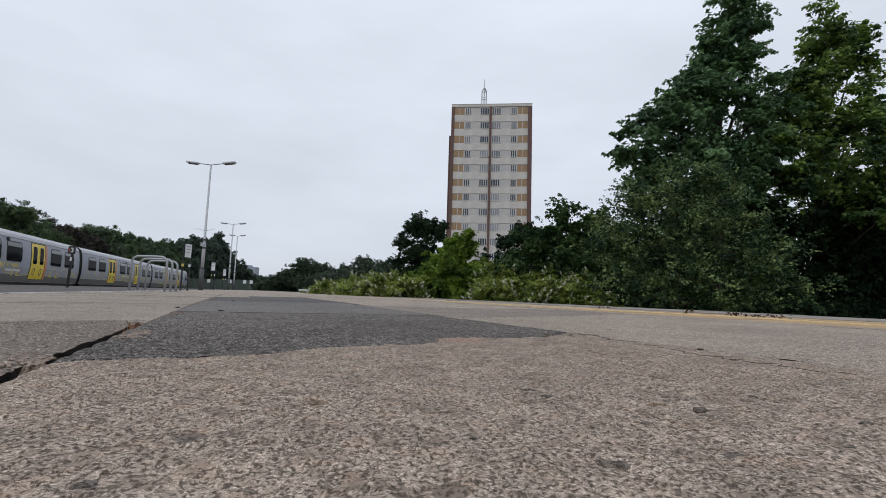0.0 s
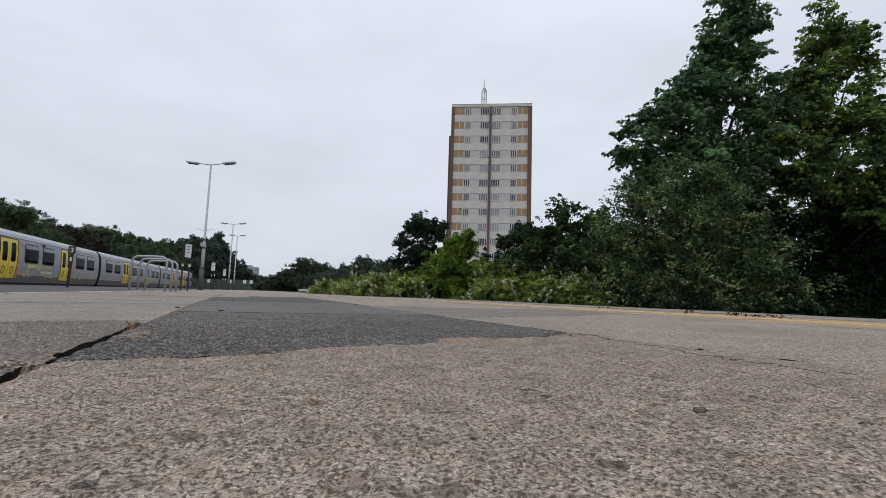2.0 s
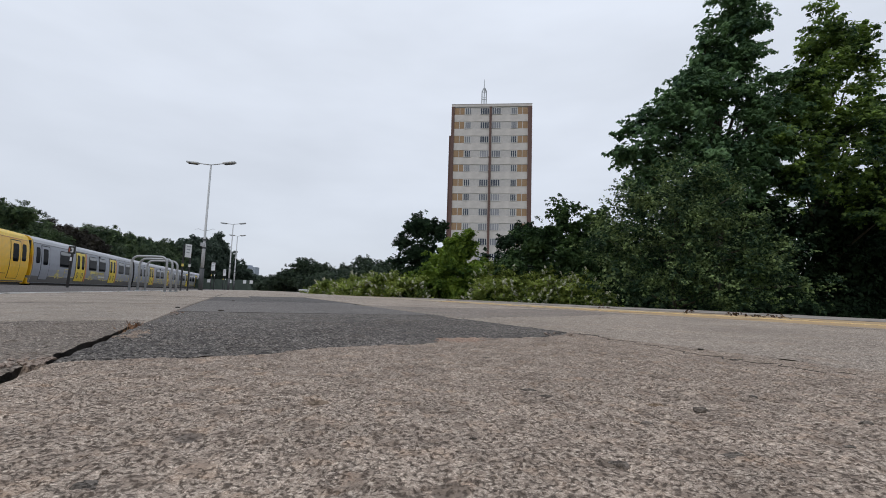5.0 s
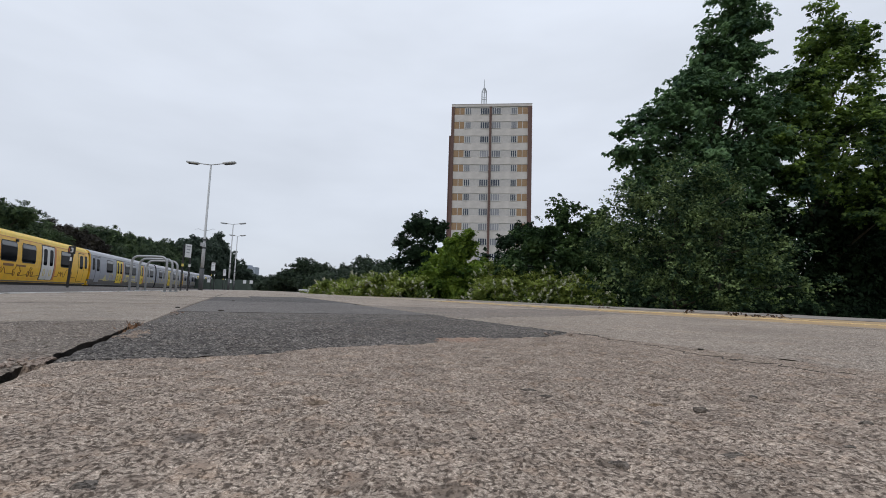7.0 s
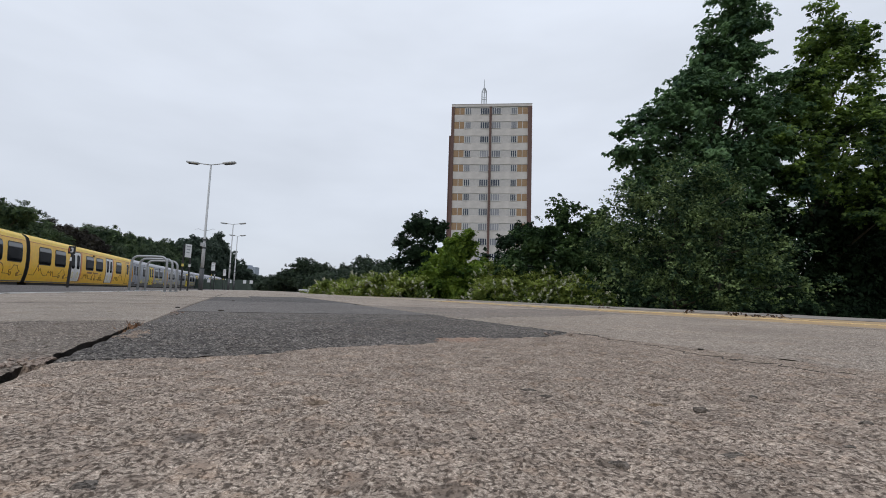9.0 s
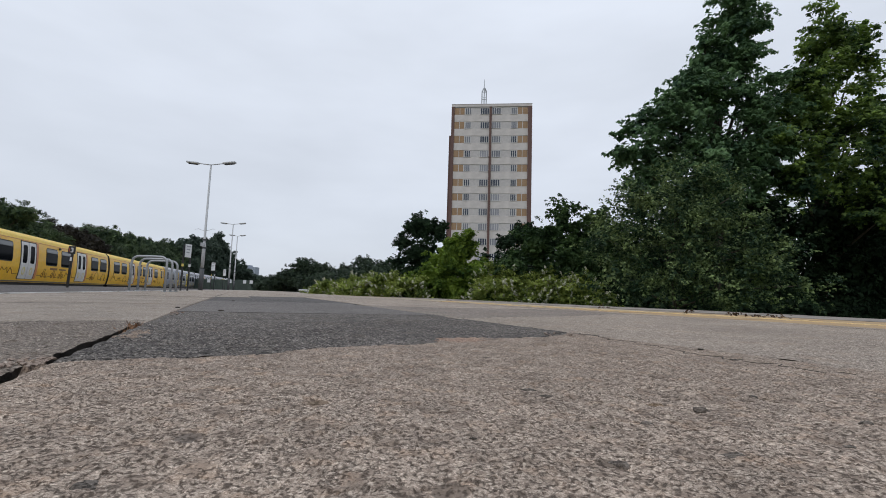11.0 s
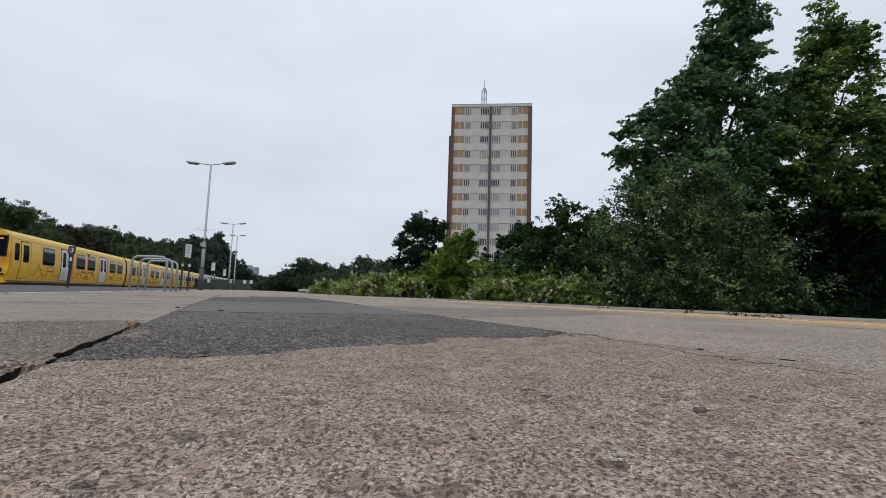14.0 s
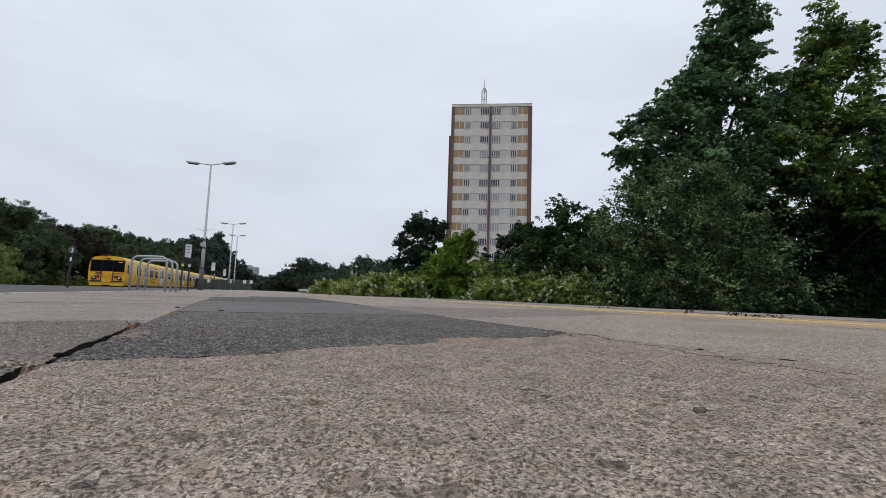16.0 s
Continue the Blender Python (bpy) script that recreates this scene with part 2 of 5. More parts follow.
SILVER = surface("silver_train_paint", (0.19, 0.205, 0.245), (0.33, 0.345, 0.39), 5, 0.35, 0.42, 0.05, 0.002, grime=(0.9, (0.16, 0.155, 0.155), 0.6))
SILVER_ROOF = surface("grey_train_roof", (0.42, 0.43, 0.46), (0.54, 0.55, 0.58), 8, 0.5, 0.6, 0.08, 0.002)
SKIRT_GREY = surface("dirty_grey_skirt", (0.09, 0.086, 0.082), (0.15, 0.145, 0.14), 9, 0.7, 0.6, 0.1, 0.002)
TRAIN_YELLOW = surface("yellow_train_paint", (0.72, 0.385, 0.01), (0.86, 0.525, 0.02), 5, 0.3, 0.4, 0.05, 0.002, grime=(0.7, (0.64, 0.27, 0.015), 0.55))
# body yellow made paler: the highlight along the roof is put into the colour
LIT_YELLOW_ROOF = surface("lit_yellow_train_roof", (0.8, 0.53, 0.05), (0.86, 0.62, 0.11), 8, 0.5, 0.5, 0.08, 0.002)
DOOR_YELLOW = surface("yellow_door_paint", (0.66, 0.48, 0.02), (0.78, 0.6, 0.04), 8, 1, 0.42, 0.05, 0.002)
DOOR_WHITE = surface("pale_door_paint", (0.56, 0.55, 0.54), (0.7, 0.69, 0.67), 8, 1, 0.42, 0.05, 0.002)
ORANGE = surface("orange_jamb_paint", (0.5, 0.16, 0.05), (0.6, 0.23, 0.08), 10, 1, 0.5, 0.05, 0.002)
RUBBER = surface("black_rubber", (0.012, 0.012, 0.012), (0.03, 0.029, 0.028), 20, 2, 0.7, 0.1, 0.002)
UNDER = surface("underframe_grime", (0.006, 0.005, 0.005), (0.018, 0.015, 0.013), 8, 1, 0.9, 0.4, 0.01)
LINE_BROWN = surface("dark_brown_line", (0.14, 0.06, 0.014), (0.24, 0.1, 0.02), 10, 1, 0.5, 0.03, 0.001)
LINE_YELLOW = surface("pale_yellow_line", (0.6, 0.5, 0.12), (0.7, 0.6, 0.2), 10, 1, 0.5, 0.03, 0.001)
TRAIN_GLASS = glass("train_glass", (0.008, 0.009, 0.011), 0.05, 0.5, 1.06)
# paler than the main pane: part of the sky's reflection is in the tint
HOPPER_SHEEN_GLASS = glass("hopper_sheen_glass", (0.1, 0.105, 0.11), 0.08, 0.5, 1.4)
TOWER_GLASS = glass("tower_glass", (0.06, 0.07, 0.095), 0.12, 0.5, 1.35)
pane = TOWER_GLASS.node_tree.nodes.new("ShaderNodeMixRGB")
pane.inputs["Color1"].default_value, pane.inputs["Color2"].default_value = (0.05, 0.06, 0.085, 1), (0.34, 0.34, 0.37, 1)
which = TOWER_GLASS.node_tree.nodes.new("ShaderNodeObjectInfo")
drawn = TOWER_GLASS.node_tree.nodes.new("ShaderNodeMapRange")
drawn.inputs["From Min"].default_value, drawn.inputs["From Max"].default_value = 0.4, 1.0
TOWER_GLASS.node_tree.links.new(which.outputs["Random"], drawn.inputs["Value"])
TOWER_GLASS.node_tree.links.new(drawn.outputs["Result"], pane.inputs["Fac"])
TOWER_GLASS.node_tree.links.new(pane.outputs["Color"], TOWER_GLASS.node_tree.nodes["Principled BSDF"].inputs["Base Color"])
TOWER_WHITE = surface("pale_tower_render", (0.56, 0.518, 0.492), (0.62, 0.577, 0.55), 1.2, 0.12, 0.9, 0.05, 0.005, grime=(0.2, (0.5, 0.46, 0.43), 0.6))
TOWER_GREY = surface("grey_tower_render", (0.485, 0.457, 0.445), (0.54, 0.512, 0.5), 2.5, 0.2, 0.9, 0.1, 0.01)
TOWER_BROWN = surface("brown_brick", (0.12, 0.07, 0.06), (0.165, 0.1, 0.088), 6, 0.3, 0.9, 0.2, 0.01)
TOWER_OCHRE = surface("ochre_infill_panel", (0.3, 0.19, 0.105), (0.37, 0.245, 0.145), 3, 0.4, 0.8, 0.05, 0.005)
FRAME_WHITE = surface("white_window_frame", (0.5, 0.49, 0.48), (0.62, 0.61, 0.6), 8, 1, 0.6, 0.03, 0.002)
# bluish grey with distance haze put into the base colour
HAZE_TINT_GREY = surface("haze_tint_concrete", (0.3, 0.335, 0.4), (0.34, 0.375, 0.44), 1, 0.1, 0.9, 0, 0)
FENCE_GREEN = surface("green_fence_paint", (0.06, 0.085, 0.07), (0.09, 0.12, 0.1), 10, 1, 0.7, 0.1, 0.002)
BARK = surface("bark", (0.05, 0.04, 0.03), (0.11, 0.09, 0.07), 14, 2, 0.95, 0.8, 0.02)
RED_LAMP = lit("tail_lamp_red", (0.85, 0.05, 0.02), 0.8)
AMBER = lit("amber_display", (1.0, 0.22, 0.02), 0.55)
LENS = surface("headlamp_lens", (0.4, 0.42, 0.44), (0.55, 0.56, 0.58), 20, 3, 0.25, 0.05, 0.002)
CRUMB = surface("broken_concrete", (0.22, 0.16, 0.125), (0.38, 0.31, 0.26), 90, 8, 0.95, 0.4, 0.002)
SYCAMORE = leaf_material("sycamore_leaf", (0.032, 0.074, 0.044), (0.16, 0.27, 0.115), 0.4, bias=-0.98)
FRESH_SYCAMORE = leaf_material("fresh_sycamore_leaf", (0.024, 0.06, 0.03), (0.25, 0.36, 0.07), 0.42, patches=0.9, bias=-1.18)
ALDER = leaf_material("alder_leaf", (0.022, 0.052, 0.024), (0.4, 0.52, 0.2), 0.24, patches=2.2, bias=-1.42)
ELDER = leaf_material("elder_leaf", (0.022, 0.052, 0.02), (0.09, 0.15, 0.045), 0.34)
# low colour: dark trees, plus shade below the sycamores put into the leaves
DARK_SHADE_LEAF = leaf_material("dark_shade_leaf", (0.014, 0.03, 0.017), (0.042, 0.074, 0.034), 0.2, 0.7, gloss=0.12)
BRIGHT_LEAF = leaf_material("bright_leaf", (0.03, 0.075, 0.014), (0.25, 0.36, 0.05), 0.4)
SHRUB_LEAF = leaf_material("shrub_leaf", (0.045, 0.085, 0.02), (0.4, 0.47, 0.11), 0.38)
FAR_LEAF = leaf_material("far_leaf", (0.03, 0.056, 0.03), (0.15, 0.21, 0.09), 0.32)
FAR_BRIGHT = leaf_material("far_bright_leaf", (0.06, 0.1, 0.03), (0.3, 0.36, 0.11), 0.38, bias=-0.8)
MID_LEAF = leaf_material("mid_distance_leaf", (0.038, 0.066, 0.04), (0.13, 0.18, 0.085), 0.3)
COPPER_LEAF = leaf_material("copper_leaf", (0.02, 0.016, 0.015), (0.055, 0.05, 0.032), 0.25)
# distance haze is mixed into this leaf colour: bluer, with less contrast
HAZE_TINT_LEAF = leaf_material("haze_tint_leaf", (0.046, 0.07, 0.055), (0.1, 0.14, 0.098), 0.3)
HEDGE_LEAF = leaf_material("hedge_leaf", (0.026, 0.044, 0.03), (0.068, 0.1, 0.056), 0.28)
BLOSSOM = leaf_material("white_blossom", (0.5, 0.5, 0.38), (0.78, 0.77, 0.64), 0.3)
WEED = leaf_material("dry_weed", (0.16, 0.075, 0.04), (0.34, 0.2, 0.115), 0.2)
DRY_LEAF = leaf_material("dry_leaf", (0.035, 0.022, 0.014), (0.12, 0.07, 0.035), 0.2)
GRASS_LEAF = leaf_material("grass_blade", (0.07, 0.1, 0.025), (0.2, 0.24, 0.075), 0.34, bias=-0.85)


# ---- mesh helpers ----
def part(name, bm, material, parent=None, label="", smooth=False):
    """Links a bmesh as one mesh object, under a thing or part if one is given."""
    me = bpy.data.meshes.new(name)
    bm.to_mesh(me)
    bm.free()
    return mesh_part(name, me, material, parent, label, smooth)


def mesh_part(name, me, material, parent=None, label="", smooth=False):
    if material and not me.materials:
        me.materials.append(material)
    if smooth:
        me.polygons.foreach_set("use_smooth", np.ones(len(me.polygons), dtype=bool))
    ob = new(name, me)
    if parent:
        ob.parent = parent
    if label:
        tagged(ob, label)
    return ob


def thing(name, label, category, m=None, group="", kind=""):
    ob = new(name)
    ob.empty_display_size = 0.2
    if m is not None:
        ob.matrix_world = m
    return tagged(ob, label, category, group, kind)


def box(bm, x0, x1, y0, y1, z0, z1, bevel=0.0, m=None):
    r = bmesh.ops.create_cube(bm, size=1.0)
    vs = r["verts"]
    for v in vs:
        v.co = Vector(((x0 + x1) / 2 + v.co.x * (x1 - x0), (y0 + y1) / 2 + v.co.y * (y1 - y0), (z0 + z1) / 2 + v.co.z * (z1 - z0)))
    if bevel:
        es = list({e for v in vs for e in v.link_edges})
        r = bmesh.ops.bevel(bm, geom=es, offset=bevel, segments=2, profile=0.5, affect="EDGES")
        vs = list({v for f in r["faces"] for v in f.verts} | {v for v in vs if v.is_valid})
    if m is not None:
        for v in vs:
            v.co = m @ v.co
    return vs


def boxed(*dims, bevel=0.0, m=None):
    bm = bmesh.new()
    box(bm, *dims, bevel=bevel, m=m)
    return bm


def tube(bm, pts, radii, sides=10):
    """A tapered tube along points, closed at both ends."""
    pts = [Vector(p) for p in pts]
    rings = []
    ref = Vector((0.31, 0.95, 0.07))
    for i, p in enumerate(pts):
        d = (pts[min(i + 1, len(pts) - 1)] - pts[max(i - 1, 0)]).normalized()
        if abs(d.dot(ref)) > 0.95:
            ref = Vector((0.9, -0.1, 0.4))
        a = d.cross(ref).normalized()
        b = d.cross(a)
        r = radii[i] if hasattr(radii, "__len__") else radii
        rings.append([bm.verts.new(p + (a * math.cos(k * 2 * math.pi / sides) + b * math.sin(k * 2 * math.pi / sides)) * r) for k in range(sides)])
    for q, s in zip(rings, rings[1:]):
        for k in range(sides):
            bm.faces.new((q[k], q[(k + 1) % sides], s[(k + 1) % sides], s[k]))
    bm.faces.new(rings[0][::-1])
    bm.faces.new(rings[-1])
    return bm


def tubed(pts, radii, sides=10):
    return tube(bmesh.new(), pts, radii, sides)


def from_arrays(name, verts, quads):
    me = bpy.data.meshes.new(name)
    k = quads.shape[1]
    me.vertices.add(len(verts))
    me.vertices.foreach_set("co", verts.astype(np.float32).ravel())
    me.loops.add(quads.size)
    me.loops.foreach_set("vertex_index", quads.astype(np.int32).ravel())
    me.polygons.add(len(quads))
    me.polygons.foreach_set("loop_start", np.arange(0, quads.size, k, dtype=np.int32))
    me.update(calc_edges=True)
    me.validate()
    return me


# ---- the plan: u runs along the platform, off is the distance from the train's side ----
TURN = 21.5
ALONG = np.array((-math.sin(radians(TURN)), math.cos(radians(TURN))))
ACROSS = np.array((math.cos(radians(TURN)), math.sin(radians(TURN))))


def bend(u):
    return 6.494e-4 * u * u - 5.941e-2 * u - 10.043


def spot(u, off, z=0.0):
    p = u * ALONG + (bend(u) + off) * ACROSS
    return Vector((p[0], p[1], z))


def heading(u):
    """Degrees by which the line's direction at u is turned from +x, for a thing whose x runs along the line."""
    d = ALONG + (2 * 6.494e-4 * u - 5.941e-2) * ACROSS
    return math.degrees(math.atan2(d[1], d[0]))


def ribbon(u0, u1, off0, off1, z0, z1, steps):
    """A solid strip along the line."""
    bm = bmesh.new()
    rows = []
    for i in range(steps + 1):
        u = u0 + (u1 - u0) * i / steps
        rows.append([bm.verts.new(spot(u, o, z)) for o, z in ((off0, z0), (off1, z0), (off1, z1), (off0, z1))])
    for a, b in zip(rows, rows[1:]):
        for k in range(4):
            bm.faces.new((a[k], b[k], b[(k + 1) % 4], a[(k + 1) % 4]))
    bm.faces.new(rows[0])
    bm.faces.new(rows[-1][::-1])
    bmesh.ops.recalc_face_normals(bm, faces=bm.faces)
    return bm


# ---- ground, platform, track ----
def ground():
    bm = bmesh.new()
    bmesh.ops.create_grid(bm, x_segments=60, y_segments=60, size=2400)
    for v in bm.verts:
        v.co.z = -0.95
    tagged(part("ground", bm, GRASS_GROUND), "rough grassy ground around the railway station", "ground", kind="structure")
    tagged(part("track_bed", ribbon(-60, 230, -5.6, -0.12, -0.94, -0.93 + 0.08, 60), BALLAST), "grey stone ballast under the railway track", "ballast", kind="structure")
    for o in (-1.41 - 0.72, -1.41 + 0.72):
        tagged(part("rail", ribbon(-60, 230, o - 0.035, o + 0.035, -0.93, -0.915 + 0.03, 60), RAIL_STEEL), "rusty steel running rail on ballast", "rail", "rails", kind="structure")


def pebbles(x, y, cell, seed):
    """Height 0..1 of stones set in a surface, on a jittered lattice."""
    gx, gy = np.floor(x / cell).astype(int), np.floor(y / cell).astype(int)
    best = np.full(x.shape, 9.0)
    hgt = np.zeros(x.shape)

    def rnd(i, j, k):
        v = np.sin(i * 127.1 + j * 311.7 + k * 74.7 + seed) * 43758.5453
        return v - np.floor(v)

    for di in (-1, 0, 1):
        for dj in (-1, 0, 1):
            i, j = gx + di, gy + dj
            d = np.hypot(x / cell - i - rnd(i, j, 1), (y / cell - j - rnd(i, j, 2)) * (0.7 + 0.6 * rnd(i, j, 4)))
            h = rnd(i, j, 3)
            near = d < best
            hgt = np.where(near, h, hgt)
            best = np.minimum(best, d)
    return hgt * np.clip(1 - (best / 0.62) ** 2, 0, 1)


def waves(x, y, scale, seed):
    """Smooth uneven relief, -1..1."""
    r = np.random.RandomState(seed)
    h = 0
    for _ in range(9):
        a, p = r.uniform(0, 6.28, 2)
        k = r.uniform(0.5, 2.2) / scale
        h = h + np.sin((x * np.cos(a) + y * np.sin(a)) * k * 6.28 + p)
    return h / 4


def relief(name, us, offs, lo, hi, material, parent, size, stone, seed, edge=0.02, rough_edge=0.02, drop=0.016):
    """A slab with stones in its face: rows at us, columns at offs from 0 to 1 between lo(u) and hi(u) or, by rows, between near and far ends."""
    U, V = np.meshgrid(us, offs, indexing="ij")
    U2 = lo(V) + (hi(V) - lo(V)) * U
    x = U2 * ALONG[0] + (bend(U2) + V) * ACROSS[0]
    y = U2 * ALONG[1] + (bend(U2) + V) * ACROSS[1]
    d_end = np.minimum(np.minimum(U2 - lo(V), hi(V) - U2), np.minimum(V - offs[0], offs[-1] - V)) + rough_edge * 0.5 * waves(x, y, 0.12, seed + 3)
    z = size * np.clip(d_end / 0.02, 0.2, 1) * (pebbles(x, y, stone, seed) * 0.75 + pebbles(x + 3, y, stone * 0.45, seed + 1) * 0.35 - 0.45)
    z -= size * 1.1 * np.clip(pebbles(x + 7, y, stone * 2.9, seed + 7) - 0.4, 0, 1) / 0.6
    z += 0.0022 * waves(x, y, 0.5, 1) + 0.0012 * waves(x, y, 0.09, seed + 2)
    z -= drop * np.clip(1 - d_end / edge, 0, 1) ** 2
    n0, n1 = U.shape
    verts = np.stack((x, y, z), -1).reshape(-1, 3)
    idx = np.arange(n0 * n1).reshape(n0, n1)
    quads = np.stack((idx[:-1, :-1], idx[1:, :-1], idx[1:, 1:], idx[:-1, 1:]), -1).reshape(-1, 4)[:, ::-1]
    # the rim goes down to the bed
    rim = np.concatenate((idx[0, :], idx[1:, -1], idx[-1, -2::-1], idx[-2:0:-1, 0]))
    low = verts[rim].copy()
    low[:, 2] = -0.055
    k = len(verts)
    nxt = np.roll(np.arange(len(rim)), -1)
    skirt = np.stack((rim, rim[nxt], k + nxt, k + np.arange(len(rim))), -1)
    me = from_arrays(name, np.concatenate((verts, low)), np.concatenate((quads, skirt)))
    # the sides of the joints are caked with dirt
    me.materials.append(material)
    me.materials.append(SIDE_DIRT)
    me.polygons.foreach_set("material_index", np.repeat((0, 1), (len(quads), len(skirt))).astype(np.int32))
    return mesh_part(name, me, material, parent, smooth=False)


def slab(name, u0, u1, off0, off1, material, parent, z=0.0, seed=0):
    """A plain slab with slightly uneven, worn corners."""
    r = random.Random(seed)
    bm = ribbon(u0, u1, off0, off1, -0.05, z, max(1, int((u1 - u0) / 3)))
    for v in bm.verts:
        if v.co.z > -0.04:
            v.co.z += r.uniform(-0.003, 0.003)
    return part(name, bm, material, parent)


def far_joint(o):
    """The ragged far end of the worn slab, across the platform."""
    line = np.interp(o, (9.7, 9.94, 10.1, 10.25, 10.53, 10.6, 10.76, 10.95, 11.2), (0.855, 0.905, 0.955, 1.03, 1.105, 1.215, 1.22, 1.235, 1.4))
    return line + 0.006 * np.sin(o * 13) + 0.004 * np.sin(o * 37 + 1) + 0.0025 * np.sin(o * 91)


def wedge_end(o):
    """Where the pale slab gives way to the dusty strip beyond it."""
    return 2.32 + 0.46 * (o - 11.2) + 0.03 * np.sin(o * 5) + 0.015 * np.sin(o * 17)


def platform():
    p = thing("platform", "wide worn concrete and asphalt railway platform", "platform", kind="structure")
    tagged(part("platform_base", ribbon(-40, 150, 0.1, 17.48, -0.945, -0.05, 60), DARK_DIRT, p), "dark joints and side wall of the platform")
    # the worn slab under the camera and the asphalt beyond it, with stones in relief
    relief("concrete_slab", np.concatenate((np.linspace(0, 0.45, 60), np.linspace(0.453, 1, 330))), np.arange(9.798, 11.192, 0.0036),
           lambda o: 0 * o - 0.8, far_joint, CONCRETE, p, 0.0028, 0.0056, 5, 0.004, 0.006, 0.006)
    relief("asphalt_slab", np.concatenate((np.linspace(0, 0.5, 300)[:-1], np.linspace(0.5, 1, 60))), np.linspace(9.794, 11.19, 320),
           lambda o: far_joint(o) + 0.004 + 0.014 * np.clip((9.93 - o) / 0.1, 0, 1), lambda o: 2.6 + 0.34 * np.clip((o - 9.8) / 1.2, 0, 1) + 0.03 * np.sin(o * 7) + 0.012 * np.sin(o * 23), ASPHALT, p, 0.0036, 0.0075, 8, 0.006, 0.006, 0.008)
    relief("concrete_slab", np.concatenate((np.linspace(0, 0.4, 70)[:-1], np.linspace(0.4, 1, 170))), np.concatenate((np.linspace(11.198, 12.2, 160)[:-1], np.linspace(12.2, 13.6, 80))),
           lambda o: 0 * o - 0.6, wedge_end, GREY_CONCRETE, p, 0.0026, 0.0075, 11, 0.004, 0.006, 0.005)
    relief("asphalt_slab", np.linspace(0, 1, 150), np.linspace(11.2, 13.6, 200), lambda o: wedge_end(o) + 0.004, lambda o: 4.4 + 0 * o, DUSTY_ASPHALT, p, 0.0028, 0.011, 12, 0.004, 0.006, 0.004)
    relief("concrete_slab", np.concatenate((np.linspace(0, 0.25, 30)[:-1], np.linspace(0.25, 1, 300))), np.concatenate((np.linspace(8.42, 9.45, 90)[:-1], np.linspace(9.45, 9.774, 100))), lambda o: 0 * o - 0.8, lambda o: 1.79 + 0.14 * np.clip((o - 9.4) / 0.35, 0, 1) + 0.008 * np.sin(o * 21), OLD_ASPHALT, p, 0.003, 0.0075, 14, 0.006, 0.008, 0.003)
    s = 20
    for u0, u1, o0, o1, m in ((1.8, 3.7, 8.42, 9.785, PALE_CONCRETE), (3.715, 6.9, 7.95, 9.785, PALE_CONCRETE), (6.915, 11, 7.95, 9.785, PALE_CONCRETE),
                              (-40, 1.88, 7.95, 8.4, PALE_CONCRETE), (1.9, 3.7, 7.95, 8.4, PALE_CONCRETE), (11.02, 30, 7.95, 9.785, PALE_CONCRETE),
                              (2.62, 5.0, 9.8, 11.19, MID_ASPHALT), (5.006, 7.6, 9.815, 11.3, PATCH_ASPHALT), (7.606, 9.2, 10.3, 11.3, PATCH_ASPHALT), (7.606, 9.2, 9.815, 10.295, PALE_CONCRETE), (9.22, 30, 9.815, 11.36, PALE_CONCRETE),
                              (4.406, 9.2, 11.31, 13.6, GREY_CONCRETE), (9.22, 30, 11.38, 13.6, PALE_CONCRETE),
                              (-40, 4.4, 13.61, 13.84, GREY_CONCRETE), (4.406, 30, 13.61, 13.84, GREY_CONCRETE), (30.02, 149, 7.95, 13.84, PALE_CONCRETE),
                              (-40, 149, 0.75, 7.8, PATCH_ASPHALT), (-40, -0.82, 8.42, 11.14, CONCRETE), (-40, -0.62, 11.16, 13.6, GREY_CONCRETE)):
        s += 1
        slab("concrete_slab" if m in (PALE_CONCRETE, GREY_CONCRETE, CONCRETE) else "asphalt_slab", u0, u1, o0, o1, m, p, seed=s)
    part("joint_fill", ribbon(-0.5, 4.3, 11.18, 11.21, -0.049, -0.0015, 8), GREY_CONCRETE, p, "worn mortar packed into the slab joint")
    part("joint_fill", ribbon(-0.8, 1.75, 9.77, 9.8, -0.049, -0.034, 8), DARK_DIRT, p, "dark dirt deep in the open joint")
    part("joint_fill", ribbon(1.75, 30, 9.773, 9.82, -0.049, -0.003, 20), JOINT_FILL, p)
    part("edge_kerb", ribbon(-40, 149, 7.815, 7.93, -0.05, 0.006, 50), WHITE_PAINT, p, "worn white-painted kerb between asphalt and slabs")
    for i in range(60):
        u = -6 + i * 0.62
        slab("edge_block", u, u + 0.6, 13.85, 15.64, OCHRE if u < 4.2 else FADED_OCHRE, p, z=-0.002, seed=s + i)
    for i in range(44):
        u = -6 + i * 0.92
        slab("coping_stone", u, u + 0.905, 15.655, 17.5, COPING, p, z=0.004, seed=s + 100 + i)
        slab("coping_stone", -12 + i * 3.0, -12 + i * 3.0 + 2.98, 0.12, 0.73, COPING, p, seed=s + 200 + i)
    part("far_edge", ribbon(34.6, 149, 13.85, 17.5, -0.05, 0.0, 40), COPING, p, "far pale platform edge")
    part("near_edge", ribbon(-40, -6.02, 13.85, 17.5, -0.05, 0.0, 14), COPING, p, "pale platform edge")
    r = random.Random(4)
    # worn corduroy ribs and the broken yellow line on the ochre blocks
    for i in range(26):
        u = 4.1 + i * 0.21
        part("yellow_rib", ribbon(u, u + 0.075, 13.95 + r.uniform(0, 0.1), 14.5 + r.uniform(0, 0.35), -0.002, 0.003, 1), YELLOW_PAINT, p)
    for i in range(18):
        u = 0.9 + i * 0.105
